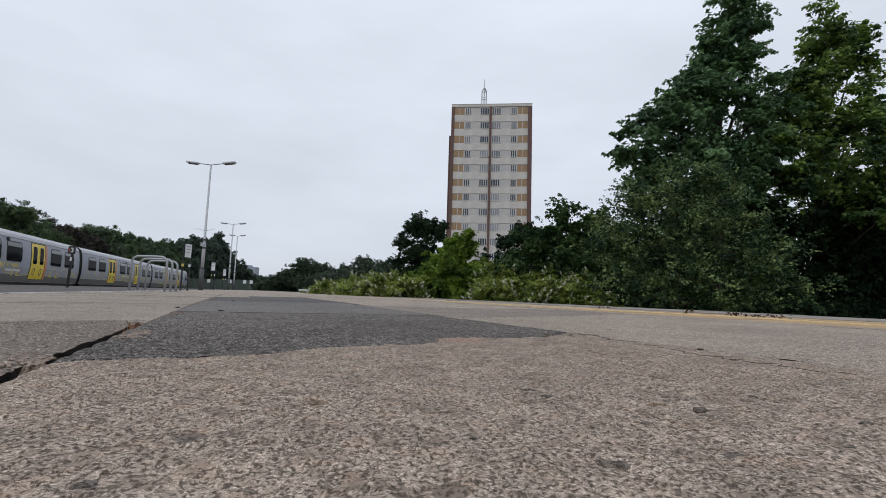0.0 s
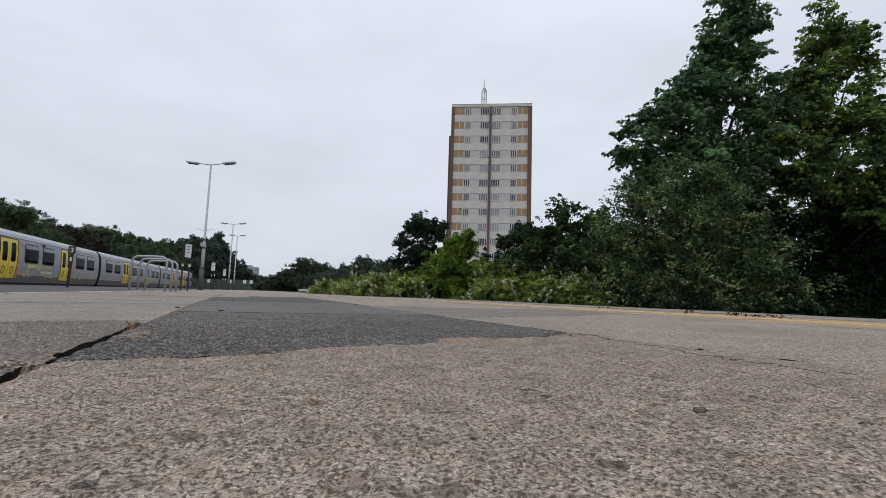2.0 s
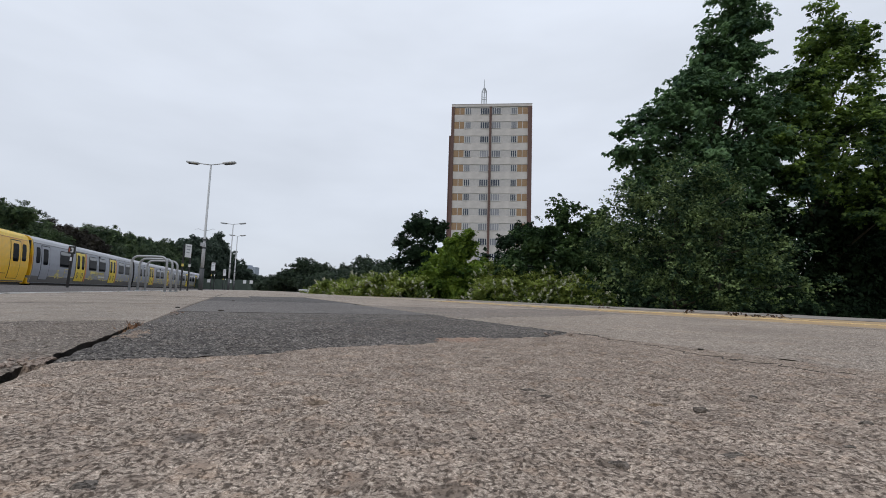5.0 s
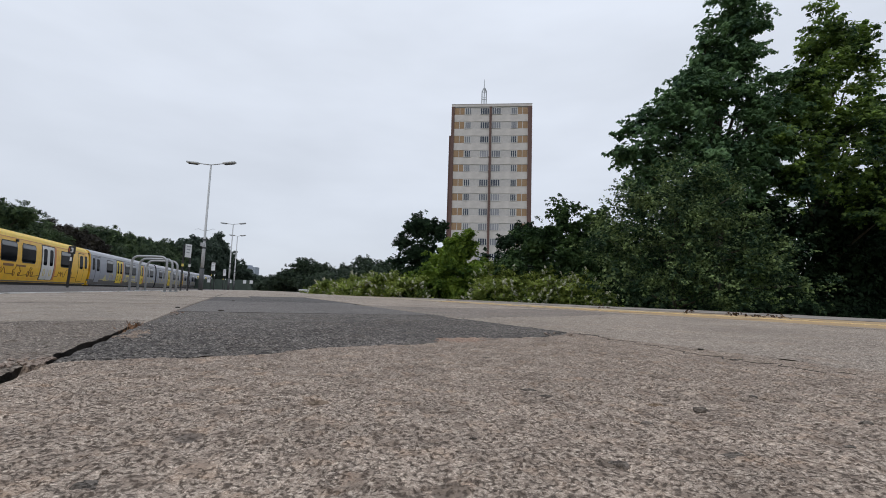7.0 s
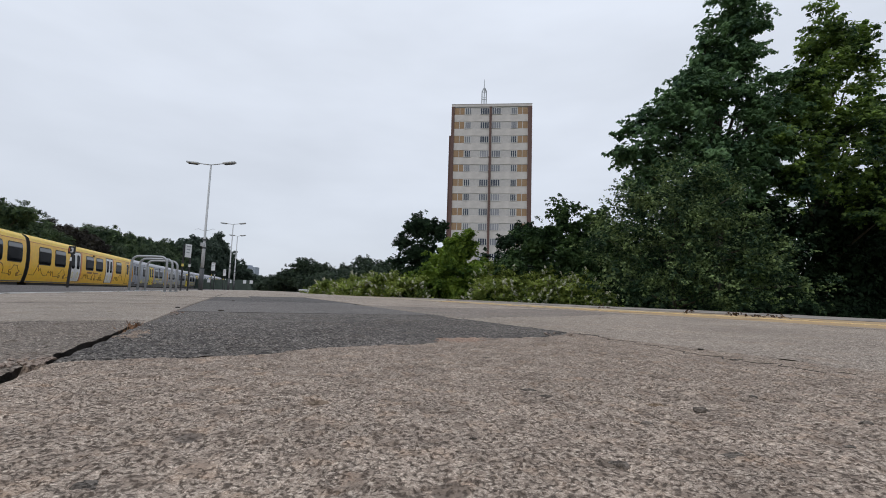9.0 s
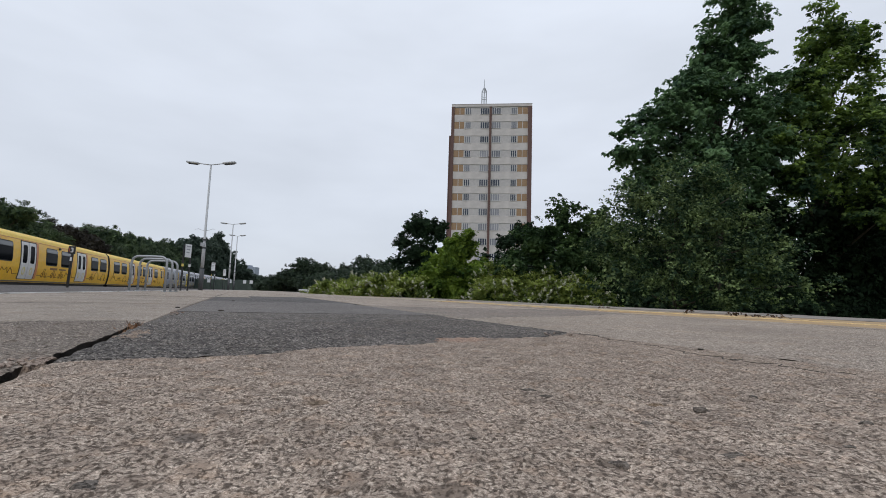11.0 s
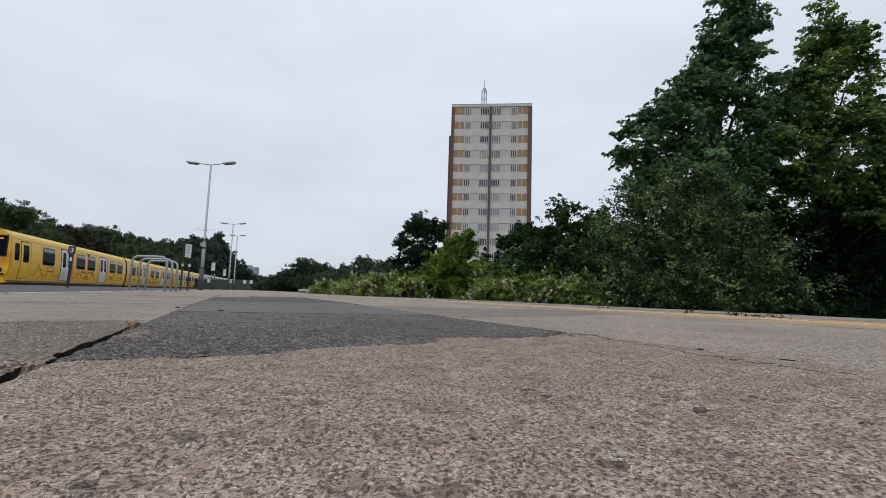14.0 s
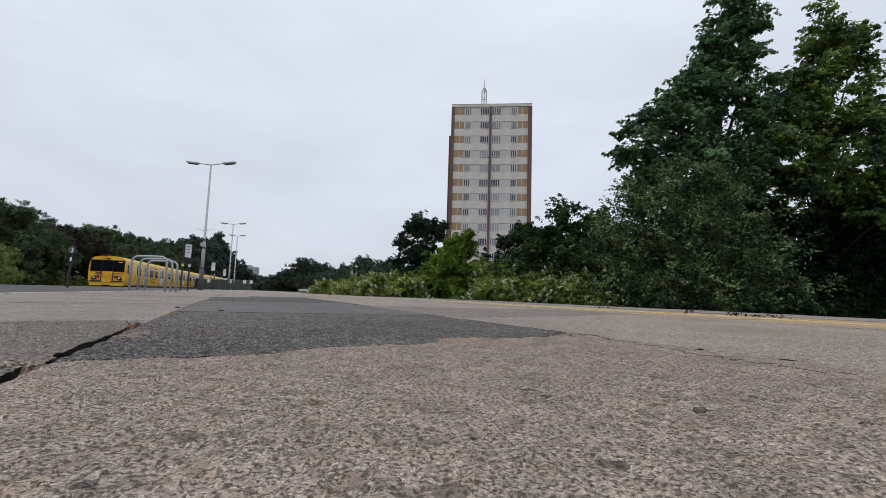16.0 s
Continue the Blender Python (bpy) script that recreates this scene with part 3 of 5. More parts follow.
        part("yellow_line_mark", ribbon(u, u + 0.03, 14.48 + r.uniform(-0.03, 0.03), 14.72 + r.uniform(-0.03, 0.03), -0.002, 0.0022, 1), LINE_PAINT, p)
    for i in range(24):
        u = 2.8 + i * 0.16
        part("yellow_line_mark", ribbon(u, u + r.uniform(0.06, 0.14), 14.6 + r.uniform(-0.04, 0.04), 14.8 + r.uniform(-0.06, 0.1), -0.002, 0.0025, 1), YELLOW_PAINT if u > 4.5 else LINE_PAINT, p)


# ---- leaves, trees, shrubs ----
def leaf_mesh(name, pos, nrm, size, lobes, rng):
    """Leaves: a single blade where far off, folded in two, or palmate with three lobes."""
    n = len(pos)
    nrm = nrm / np.linalg.norm(nrm, axis=1)[:, None]
    t = rng.normal(size=(n, 3))
    t -= (t * nrm).sum(1)[:, None] * nrm
    t /= np.linalg.norm(t, axis=1)[:, None]
    b = np.cross(nrm, t)
    verts, faces = [], []
    fold = 0.18
    base = 0
    s = size[:, None]
    if lobes == 0:
        v = np.stack((pos - t * s * 0.5 + b * s * 0.2, pos - t * s * 0.4 - b * s * 0.42, pos + t * s * 0.6 + nrm * s * 0.1), 1).reshape(-1, 3)
        f = np.arange(n * 3).reshape(-1, 3)
    elif lobes == 1:
        pts = [pos - t * s * 0.5, pos + b * s * 0.33 + nrm * s * fold, pos + t * s * 0.55 - nrm * s * 0.1, pos - b * s * 0.33 + nrm * s * fold]
        v = np.stack(pts, 1).reshape(-1, 3)
        i = np.arange(n)[:, None] * 4
        f = np.concatenate((i + [0, 2, 1], i + [0, 3, 2]))
    else:
        left, right = t * 0.35 + b * 0.85, t * 0.35 - b * 0.85
        p0 = pos - t * s * 0.4
        pts = [p0, p0 + (t * 0.42 + b * 0.3) * s, p0 + t * s * 1.05 - nrm * s * 0.14, p0 + (t * 0.42 - b * 0.3) * s,
               p0 + left * s * 0.72 - nrm * s * 0.12, p0 + right * s * 0.72 - nrm * s * 0.12, p0 + (b * 0.42 - t * 0.08) * s - nrm * s * 0.03, p0 - (b * 0.42 + t * 0.08) * s - nrm * s * 0.03]
        v = np.stack(pts, 1).reshape(-1, 3)
        i = np.arange(n)[:, None] * 8
        f = np.concatenate((i + [0, 2, 1], i + [0, 3, 2], i + [0, 1, 4], i + [0, 5, 3], i + [0, 4, 6], i + [0, 7, 5]))
    return from_arrays(name, v, f)


def twig_points(lobes, boughs, count, length, per, seed, rise=0.4, shell=0.7, deep=0.2, droop=0.25, fan=0.12, flat=1.0, fill=1.4):
    """Leaves along twigs that leave the boughs of each lobe outwards and upwards and arch over; also the twigs' tips and directions. deep is the share of leaves inside."""
    rng = np.random.RandomState(seed)
    lo = np.array(lobes, float)
    wgt = (lo[:, 3] * lo[:, 5]) ** 0.9 + 0.03
    k = rng.choice(len(lo), boughs, p=wgt / wgt.sum())
    d = rng.normal(size=(boughs, 3)) + np.array((0, 0, 0.12))
    d /= np.linalg.norm(d, axis=1)[:, None]
    c = lo[k, :3] + d * lo[k, 3:] * (shell + (1.05 - shell) * rng.rand(boughs))[:, None]
    full = 0.4 + rng.rand(boughs)
    q = rng.choice(boughs, count, p=full / full.sum())
    start = c[q] + rng.normal(size=(count, 3)) * length * 0.3 * np.array((1, 1, 0.7))
    axis = d[q] * np.array((1, 1, 0.5)) + rng.normal(size=(count, 3)) * 0.45 * np.array((1, 1, 0.7)) + np.array((0, 0, rise))
    axis /= np.linalg.norm(axis, axis=1)[:, None]
    long = length * (0.45 + 0.9 * rng.rand(count))
    m = np.repeat(np.arange(count), rng.poisson(per, count))
    n = len(m)
    s = rng.rand(n) ** 0.8
    arch = np.stack((np.zeros(n), np.zeros(n), -droop * s * s * long[m]), -1)
    side = rng.normal(size=(n, 3))
    pos = start[m] + axis[m] * (s * long[m])[:, None] + arch + side * (fan * length * (1.2 - s))[:, None] * np.array((1, 1, flat))
    nrm = side * 0.4 + d[q[m]] * 0.35 + np.array((0, 0, 0.8)) + rng.normal(size=(n, 3)) * 0.28
    tips = start + axis * long[:, None] + np.stack((np.zeros(count), np.zeros(count), -droop * long), -1)
    inner = int(n * deep)
    k2 = rng.choice(len(lo), inner, p=wgt / wgt.sum())
    f = rng.normal(size=(inner, 3))
    f /= np.linalg.norm(f, axis=1)[:, None]
    pos = np.concatenate((pos, lo[k2, :3] + f * lo[k2, 3:] * (rng.rand(inner) ** 0.5 * 0.75)[:, None]))
    nrm = np.concatenate((nrm, f + rng.normal(size=(inner, 3)) * 0.6))
    return pos, nrm, np.concatenate((np.ones(n), np.full(inner, fill))), rng, tips, axis


def grow(name, label, category, base, height, lobes, leaves, leaf, material, seed, lobed=1, trunk=0.2, group="", limbs=7):
    """A tree or shrub: tapered trunk with limbs towards its lobes, and a crown of leaves. Lobes are given in world metres; leaves places the foliage on them."""
    base = Vector(base)
    t = thing(name, label, category, Matrix.Translation(base), group)
    r = random.Random(seed)
    bm = bmesh.new()
    top = Vector((0, 0, height * 0.8))
    lean = Vector((r.uniform(-0.3, 0.3), r.uniform(-0.3, 0.3), 0))
    tube(bm, [Vector((0, 0, -0.1)), top * 0.3 + lean * 0.4, top * 0.65 + lean, top], [trunk, trunk * 0.75, trunk * 0.45, trunk * 0.12], 9)
    part("trunk", bm, BARK, t, smooth=True)
    got = leaves([(x - base.x, y - base.y, z - base.z, a, b, c) for x, y, z, a, b, c in lobes], seed)
    pos, nrm, scale, rng = got[:4]
    for i in range(limbs):
        x, y, z, a, b, c = lobes[i % len(lobes)]
        end = Vector((x, y, z)) - base + Vector((r.uniform(-a, a), r.uniform(-b, b), r.uniform(-c, c))) * 0.3
        start = top * min(0.85, max(0.12, end.z / max(0.1, top.z) * 0.6)) + lean * 0.5
        mid = (start + end) / 2 + Vector((0, 0, 0.1 * height * r.random()))
        part("limb", tubed([start, mid, end], [trunk * 0.4, trunk * 0.22, 0.01], 6), BARK, t, smooth=True)
    size = leaf * (0.6 + 0.8 * rng.rand(len(pos))) * scale
    mesh_part("crown", leaf_mesh("crown", pos, nrm, size, lobed, rng), material, t)
    if len(got) > 4:
        tips, axis = got[4:]
        keep = np.flatnonzero(rng.rand(len(tips)) < 0.24)
        m = np.repeat(keep, 22)
        run = rng.rand(len(m))[:, None]
        p = tips[m] + axis[m] * (run * 0.22 - 0.08) + rng.normal(size=(len(m), 3)) * 0.022 * (1.3 - run)
        return t, p, rng
    return t


def twigs(boughs, count, length, per, flowers=False, **shape):
    return lambda lobes, seed: twig_points(lobes, boughs, count, length, per, seed, **shape)[:6 if flowers else 4]


def tower():
    """Fourteen storeys: pale bands, window rows with ochre infill, brown brick corners."""
    t = thing("tower_block", "pale fourteen-storey tower block with brown brick corners and ochre panels", "building", pose(0.8, 77.8, 0, 0, 0, -6.1))
    W, D, STOREY, HIGH = 14.15, 14.0, 2.593, 33.55
    part("core", boxed(0.05, W - 0.05, 0.06, D, -1, 33.7), TOWER_GREY, t)
    part("parapet", boxed(0.0, W, -0.1, D + 0.1, 33.68, 34.13, bevel=0.03), TOWER_WHITE, t)
    part("parapet_cap", boxed(-0.03, W + 0.03, -0.13, D + 0.12, 34.132, 34.2), TOWER_GREY, t)
    for a, b in ((0.0, 0.5), (6.72, 7.12), (13.45, W)):
        part("brick_pier", boxed(a, b, -0.18, 0.5, -1, 33.676), TOWER_BROWN, t, "brown brick pier")
    part("side_wall", boxed(-0.02, 0.4, 0.5, D, -1, 33.676), TOWER_BROWN, t)
    part("side_wall", boxed(W - 0.4, W + 0.02, 0.5, D, -1, 33.676), TOWER_BROWN, t)
    part("stair_wing", boxed(-0.75, 0.0, 4, 10, -1, 29.9), TOWER_BROWN, t, "lower brown brick stair wing")
    spandrels = {}

    def shared(key, make):
        if key not in spandrels:
            me = bpy.data.meshes.new(key)
            bm = make()
            bm.to_mesh(me)
            bm.free()
            spandrels[key] = me
        return spandrels[key]

    def put(name, key, make, mat, x, z, parent):
        ob = mesh_part(name, shared(key, make), mat, parent)
        ob.location = (x, 0, z)
        return ob

    for k in range(13):
        top = HIGH - k * STOREY
        for i, (a, b) in enumerate(((0.5, 6.72), (7.12, 13.45))):
            put("spandrel", "spandrel%d" % i, lambda: boxed(0, b - a, 0.0, 0.3, -STOREY + 0.03, -1.27, bevel=0.012), TOWER_WHITE, a, top, t)
        for i, (a, b) in enumerate(((0.52, 1.42), (1.5, 2.34), (11.64, 12.46), (12.54, 13.4))):
            put("infill_panel", "infill%d" % i, lambda: boxed(0, b - a, 0.03, 0.3, -1.24, -0.02), TOWER_OCHRE, a, top, t)
        for i, x in enumerate((1.42, 2.3, 11.58, 12.46)):
            put("panel_post", "panel_post", lambda: boxed(0, 0.1, 0.0, 0.29, -1.24, -0.02), FRAME_WHITE, x, top, t)
        for i, (a, b, lights) in enumerate(((2.42, 3.5, 3), (5.1, 6.7, 4), (7.14, 8.76, 4), (10.5, 11.56, 3))):
            w = b - a
            wob = put("window", "glazing%d" % i, lambda: boxed(0, w, 0.04, 0.3, -1.2, -0.06), TOWER_GLASS, a, top, t)
            for q in range(lights + 1):
                put("mullion", "mullion", lambda: boxed(-0.045, 0.045, 0.0, 0.036, -1.24, -0.02), FRAME_WHITE, min(max(w * q / lights, 0.045), w - 0.045), 0, wob)
            for z in (-1.24, -0.1):
                put("frame_rail", "frame_rail%d" % i, lambda: boxed(0, w, 0.005, 0.036, 0, 0.05), FRAME_WHITE, 0, z, wob)
            put("sill", "sill%d" % i, lambda: boxed(-0.05, b - a + 0.05, -0.085, 0.1, -1.29, -1.25), TOWER_GREY, a, top, t)
    m = thing("radio_mast", "grey lattice radio mast on the tower roof", "antenna", pose(6.7, 80, 34.17))
    for sx, sy in ((-0.4, -0.4), (0.4, -0.4), (0.4, 0.4), (-0.4, 0.4)):
        part("leg", tubed([(sx * 0.4, sy * 0.4, -0.4), (sx, sy, 1.0), (sx, sy, 3.6), (sx * 0.3, sy * 0.3, 4.3)], 0.07, 6), GALV, m)
    for z in (1.0, 2.3, 3.6):
        part("ring", tubed([(0.45 * math.cos(a), 0.45 * math.sin(a), z) for a in np.linspace(0, 6.28, 9)], 0.05, 6), GALV, m)
    part("rod", tubed([(0, 0, -0.3), (0, 0, 4.3), (0, 0, 6.0)], [0.12, 0.08, 0.03], 6), GALV, m)


def woods():
    G = -0.95
    # sycamores
    grow("sycamore_tree", "tall dark green sycamore beside the platform", "tree", (10.0, 16.2, G), 13.0,
         [(6.9, 15.0, 5.6, 0.95, 0.9, 0.9), (6.4, 15.0, 5.0, 0.5, 0.6, 0.6), (8.6, 15.0, 6.9, 1.1, 1.2, 1.1), (9.7, 15.0, 9.6, 0.6, 0.6, 0.9), (9.7, 15.0, 7.9, 0.8, 0.9, 0.9), (8.7, 15.0, 4.9, 1.7, 1.7, 1.2),
          (8.6, 15.0, 8.6, 0.42, 0.4, 0.6), (8.2, 15.0, 7.8, 0.5, 0.5, 0.6), (11.3, 15.3, 7.0, 0.7, 0.6, 0.6), (11.3, 15.6, 5.6, 1.0, 0.8, 1.0), (7.7, 15.0, 6.5, 0.8, 0.8, 0.8), (9.5, 15.0, 8.8, 0.6, 0.6, 0.8), (8.9, 15.2, 7.6, 0.8, 0.8, 0.8),
          (9.95, 15.0, 10.8, 0.5, 0.5, 0.4), (7.1, 15.2, 3.8, 1.0, 1.0, 1.0), (10.3, 15.6, 5.7, 1.3, 1.3, 1.3), (10.8, 15.0, 10.5, 0.3, 0.3, 0.4), (8.9, 15.0, 9.2, 0.35, 0.3, 0.4), (10.4, 15.0, 8.6, 0.5, 0.4, 0.5), (6.7, 15.0, 6.4, 0.3, 0.3, 0.3), (10.5, 15.2, 7.2, 0.7, 0.7, 0.7), (11.4, 15.2, 7.6, 0.5, 0.5, 0.5), (11.0, 15.2, 6.6, 0.7, 0.6, 0.6), (9.9, 15.6, 4.1, 1.2, 1.0, 1.0), (10.2, 15.0, 9.9, 0.45, 0.4, 0.5), (11.4, 15.8, 4.4, 0.9, 0.8, 0.8), (7.6, 15.2, 4.9, 1.0, 0.9, 0.9)],
         twigs(340, 2900, 0.42, 17, rise=0.25, shell=0.45, deep=0.05, droop=0.35, fan=0.24, flat=0.4), 0.105, SYCAMORE, 3, lobed=3, trunk=0.22, group="sycamores", limbs=24)
    grow("sycamore_tree", "tall sycamore with fresh green tips beside the platform", "tree", (16.2, 19.2, G), 12.0,
         [(13.7, 15.5, 9.8, 0.55, 0.6, 0.7), (13.5, 15.5, 8.9, 0.7, 0.7, 0.7), (12.4, 15.5, 7.3, 0.6, 0.6, 0.6), (14.5, 15.5, 8.9, 0.45, 0.5, 0.6), (14.5, 15.5, 6.7, 0.7, 0.7, 0.7), (13.9, 15.5, 10.9, 0.35, 0.4, 0.6), (13.3, 15.5, 7.8, 0.9, 0.9, 0.8), (15.1, 15.5, 7.7, 0.6, 0.6, 0.8), (12.2, 15.5, 6.2, 1.0, 1.0, 0.8),
          (14.2, 15.5, 5.4, 1.4, 1.4, 1.4), (15.2, 15.2, 3.6, 0.9, 0.7, 0.8), (14.6, 15.4, 10.0, 0.3, 0.3, 0.4), (12.2, 15.5, 8.2, 0.5, 0.5, 0.5), (12.6, 15.5, 4.6, 0.9, 0.9, 0.8)],
         twigs(205, 1700, 0.48, 17, rise=0.1, shell=0.45, deep=0.05, droop=0.3, fan=0.26, flat=0.26), 0.108, FRESH_SYCAMORE, 5, lobed=3, trunk=0.24, group="sycamores", limbs=22)
    grow("sycamore_tree", "dense dark sycamore at the edge of the wood", "tree", (19.5, 17.4, G), 11,
         [(16.9, 15.6, 5.6, 0.8, 0.9, 1.3), (18.4, 15.6, 5.2, 1.5, 1.6, 2.6), (17.0, 15.8, 3.6, 1.5, 1.5, 1.2), (15.6, 15.8, 4.6, 0.8, 0.8, 0.9), (15.7, 15.4, 6.1, 0.5, 0.6, 0.9)],
         twigs(150, 900, 0.6, 20, rise=0.15, shell=0.4, deep=0.5, fan=0.24, flat=0.35), 0.15, DARK_SHADE_LEAF, 6, trunk=0.22, group="sycamores")
    grow("alder_bush", "large grey-green alder bush overhanging the platform edge", "bush", (6.0, 11.4, G), 3.9,
         [(5.8, 10.8, 2.6, 0.7, 0.7, 0.8), (4.8, 10.8, 1.9, 0.55, 0.6, 0.8), (6.8, 10.8, 2.0, 0.7, 0.7, 0.8), (4.2, 10.8, 0.8, 0.6, 0.6, 0.7), (7.7, 10.8, 0.9, 0.5, 0.5, 0.8),
          (5.9, 10.8, 0.7, 1.6, 0.8, 0.9), (3.8, 10.9, 1.7, 0.35, 0.4, 0.5), (6.0, 10.6, 3.2, 0.15, 0.2, 0.4), (5.3, 10.6, 2.9, 0.15, 0.2, 0.4), (6.9, 10.5, 2.7, 0.18, 0.2, 0.4), (7.5, 10.4, 2.1, 0.2, 0.2, 0.4),
          (8.0, 10.4, 1.5, 0.25, 0.2, 0.4), (4.5, 10.6, 2.5, 0.2, 0.2, 0.4), (8.3, 10.4, 0.6, 0.35, 0.3, 0.3), (7.0, 10.2, 1.4, 0.3, 0.25, 0.6), (5.6, 10.1, 1.5, 0.3, 0.25, 0.6)],
         twigs(240, 2300, 0.42, 15, rise=0.32, shell=0.65, deep=0.16, droop=0.1, fan=0.085, flat=0.7), 0.062, ALDER, 8, trunk=0.07, limbs=18)
    # the canopy's shade is put into this undergrowth's leaf colour
    grow("dark_bush", "undergrowth below the sycamores, canopy shade put into its dark leaves", "bush", (10.8, 18.6, G), 4,
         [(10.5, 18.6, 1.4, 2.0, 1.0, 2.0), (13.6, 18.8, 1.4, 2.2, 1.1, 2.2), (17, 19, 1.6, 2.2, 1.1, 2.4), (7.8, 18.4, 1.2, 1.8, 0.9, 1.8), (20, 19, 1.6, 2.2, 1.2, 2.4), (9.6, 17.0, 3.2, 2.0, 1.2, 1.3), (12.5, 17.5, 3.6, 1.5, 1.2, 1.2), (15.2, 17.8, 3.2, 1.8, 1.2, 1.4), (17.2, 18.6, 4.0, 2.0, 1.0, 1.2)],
         twigs(260, 950, 0.6, 20, deep=0.7), 0.19, DARK_SHADE_LEAF, 9, trunk=0.08)
    grow("elder_tree", "mid-green elder behind the shrubs", "tree", (4.6, 17.8, G), 4.6,
         [(4.5, 17.0, 3.1, 0.4, 0.5, 0.6), (5.9, 17.0, 2.9, 0.6, 0.7, 0.7), (3.5, 17.0, 2.1, 0.7, 0.8, 0.6), (4.8, 17.0, 1.3, 1.4, 1.2, 1.0), (5.2, 17.2, 2.2, 0.7, 0.7, 0.7), (2.6, 17.0, 1.2, 0.7, 0.8, 0.6), (6.5, 17.0, 2.1, 0.8, 0.9, 1.0)],
         twigs(130, 1000, 0.42, 18, rise=0.5, shell=0.55, deep=0.3, droop=0.3, fan=0.16), 0.115, ELDER, 10, trunk=0.09, limbs=9)
    grow("hazel_bush", "bright green bush standing out before the tower", "bush", (0.8, 20.4, G), 3.5,
         [(0.9, 20.0, 2.15, 0.6, 0.6, 0.65), (0.3, 20.0, 1.7, 0.7, 0.6, 0.6), (-0.3, 20.0, 0.9, 0.8, 0.7, 0.6), (1.6, 20.0, 1.3, 0.7, 0.7, 0.6), (0.8, 20.0, 0.3, 1.5, 0.8, 0.8)],
         twigs(95, 850, 0.42, 24, rise=0.55, shell=0.5, deep=0.35, droop=0.4, fan=0.18), 0.125, BRIGHT_LEAF, 11, trunk=0.07)
    grow("dark_tree", "dark rounded tree near the tower block", "tree", (-1.7, 35.6, G), 7.2,
         [(-1.6, 35.0, 5.4, 1.1, 1.1, 1.0), (-3.1, 35.0, 4.1, 0.7, 0.8, 0.6), (-0.3, 35.0, 5.0, 0.6, 0.7, 0.8), (-1.7, 35.0, 3.3, 1.5, 1.2, 1.0), (-1.7, 35, 1.5, 1.7, 1.2, 1.2), (-2.6, 35, 5.2, 0.4, 0.5, 0.5), (-3.3, 35, 2.6, 0.5, 0.5, 0.4)],
         twigs(110, 1000, 0.45, 20, rise=0.3, shell=0.5, deep=0.5, fan=0.2), 0.15, DARK_SHADE_LEAF, 12, trunk=0.12)
    grow("dark_tree", "dark tree before the lower floors of the tower", "tree", (5.8, 32.6, G), 6.2,
         [(5.8, 32.0, 4.6, 0.7, 0.8, 0.8), (4.6, 32.0, 4.0, 0.5, 0.6, 0.5), (7.1, 32.0, 4.3, 0.9, 0.9, 0.8), (5.9, 32.0, 2.9, 1.8, 1.2, 0.9), (6.0, 32, 1.2, 2.0, 1.2, 1.0)],
         twigs(110, 1000, 0.45, 20, rise=0.3, shell=0.5, deep=0.5, fan=0.2), 0.15, DARK_SHADE_LEAF, 13, trunk=0.12)
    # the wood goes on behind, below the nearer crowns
    # the gloom inside the wood is put into its leaf colour too
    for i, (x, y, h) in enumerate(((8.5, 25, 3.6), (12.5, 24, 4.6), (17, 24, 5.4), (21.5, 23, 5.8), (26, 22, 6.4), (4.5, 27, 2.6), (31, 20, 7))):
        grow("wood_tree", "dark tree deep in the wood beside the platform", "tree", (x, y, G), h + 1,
             [(x, y, h * 0.6, 2.2, 1.4, h * 0.4), (x, y - 0.4, 0.6, 2.8, 1.4, 1.5)], twigs(60, 220, 0.8, 20, deep=0.8), 0.26, DARK_SHADE_LEAF, 220 + i, lobed=0, trunk=0.14, group="wood beside the platform", limbs=4)
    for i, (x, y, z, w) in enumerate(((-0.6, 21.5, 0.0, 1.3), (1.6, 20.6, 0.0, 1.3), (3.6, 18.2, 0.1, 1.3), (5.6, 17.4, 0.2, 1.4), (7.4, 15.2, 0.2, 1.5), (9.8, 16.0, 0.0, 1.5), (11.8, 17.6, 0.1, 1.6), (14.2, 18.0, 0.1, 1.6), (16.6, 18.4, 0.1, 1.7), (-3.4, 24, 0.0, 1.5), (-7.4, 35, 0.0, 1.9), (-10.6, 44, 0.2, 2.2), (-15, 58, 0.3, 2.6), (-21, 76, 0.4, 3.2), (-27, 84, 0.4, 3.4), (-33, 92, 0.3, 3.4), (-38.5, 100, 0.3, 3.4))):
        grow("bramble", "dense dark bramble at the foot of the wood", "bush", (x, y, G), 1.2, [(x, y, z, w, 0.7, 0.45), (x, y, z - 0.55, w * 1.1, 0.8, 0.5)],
             twigs(50, 240, 0.35, 18, rise=0.4, shell=0.5, deep=0.6, fan=0.2), 0.11 + 0.0022 * y, DARK_SHADE_LEAF if y < 30 else HEDGE_LEAF, 300 + i, lobed=0, trunk=0.03, group="brambles", limbs=3)
    # flowering shrubs along the edge
    shrubs = ((-4.2, 22, 0.25, 1.1), (-2.9, 20, 0.45, 1.0), (-1.6, 19, 0.5, 0.9), (1.9, 16.6, 0.6, 0.7), (2.7, 16.2, 0.55, 0.8), (3.7, 15.9, 0.5, 0.8), (4.7, 15.6, 0.4, 0.8), (-5.6, 26, 0.3, 1.5), (-7.6, 32, 0.3, 1.6))
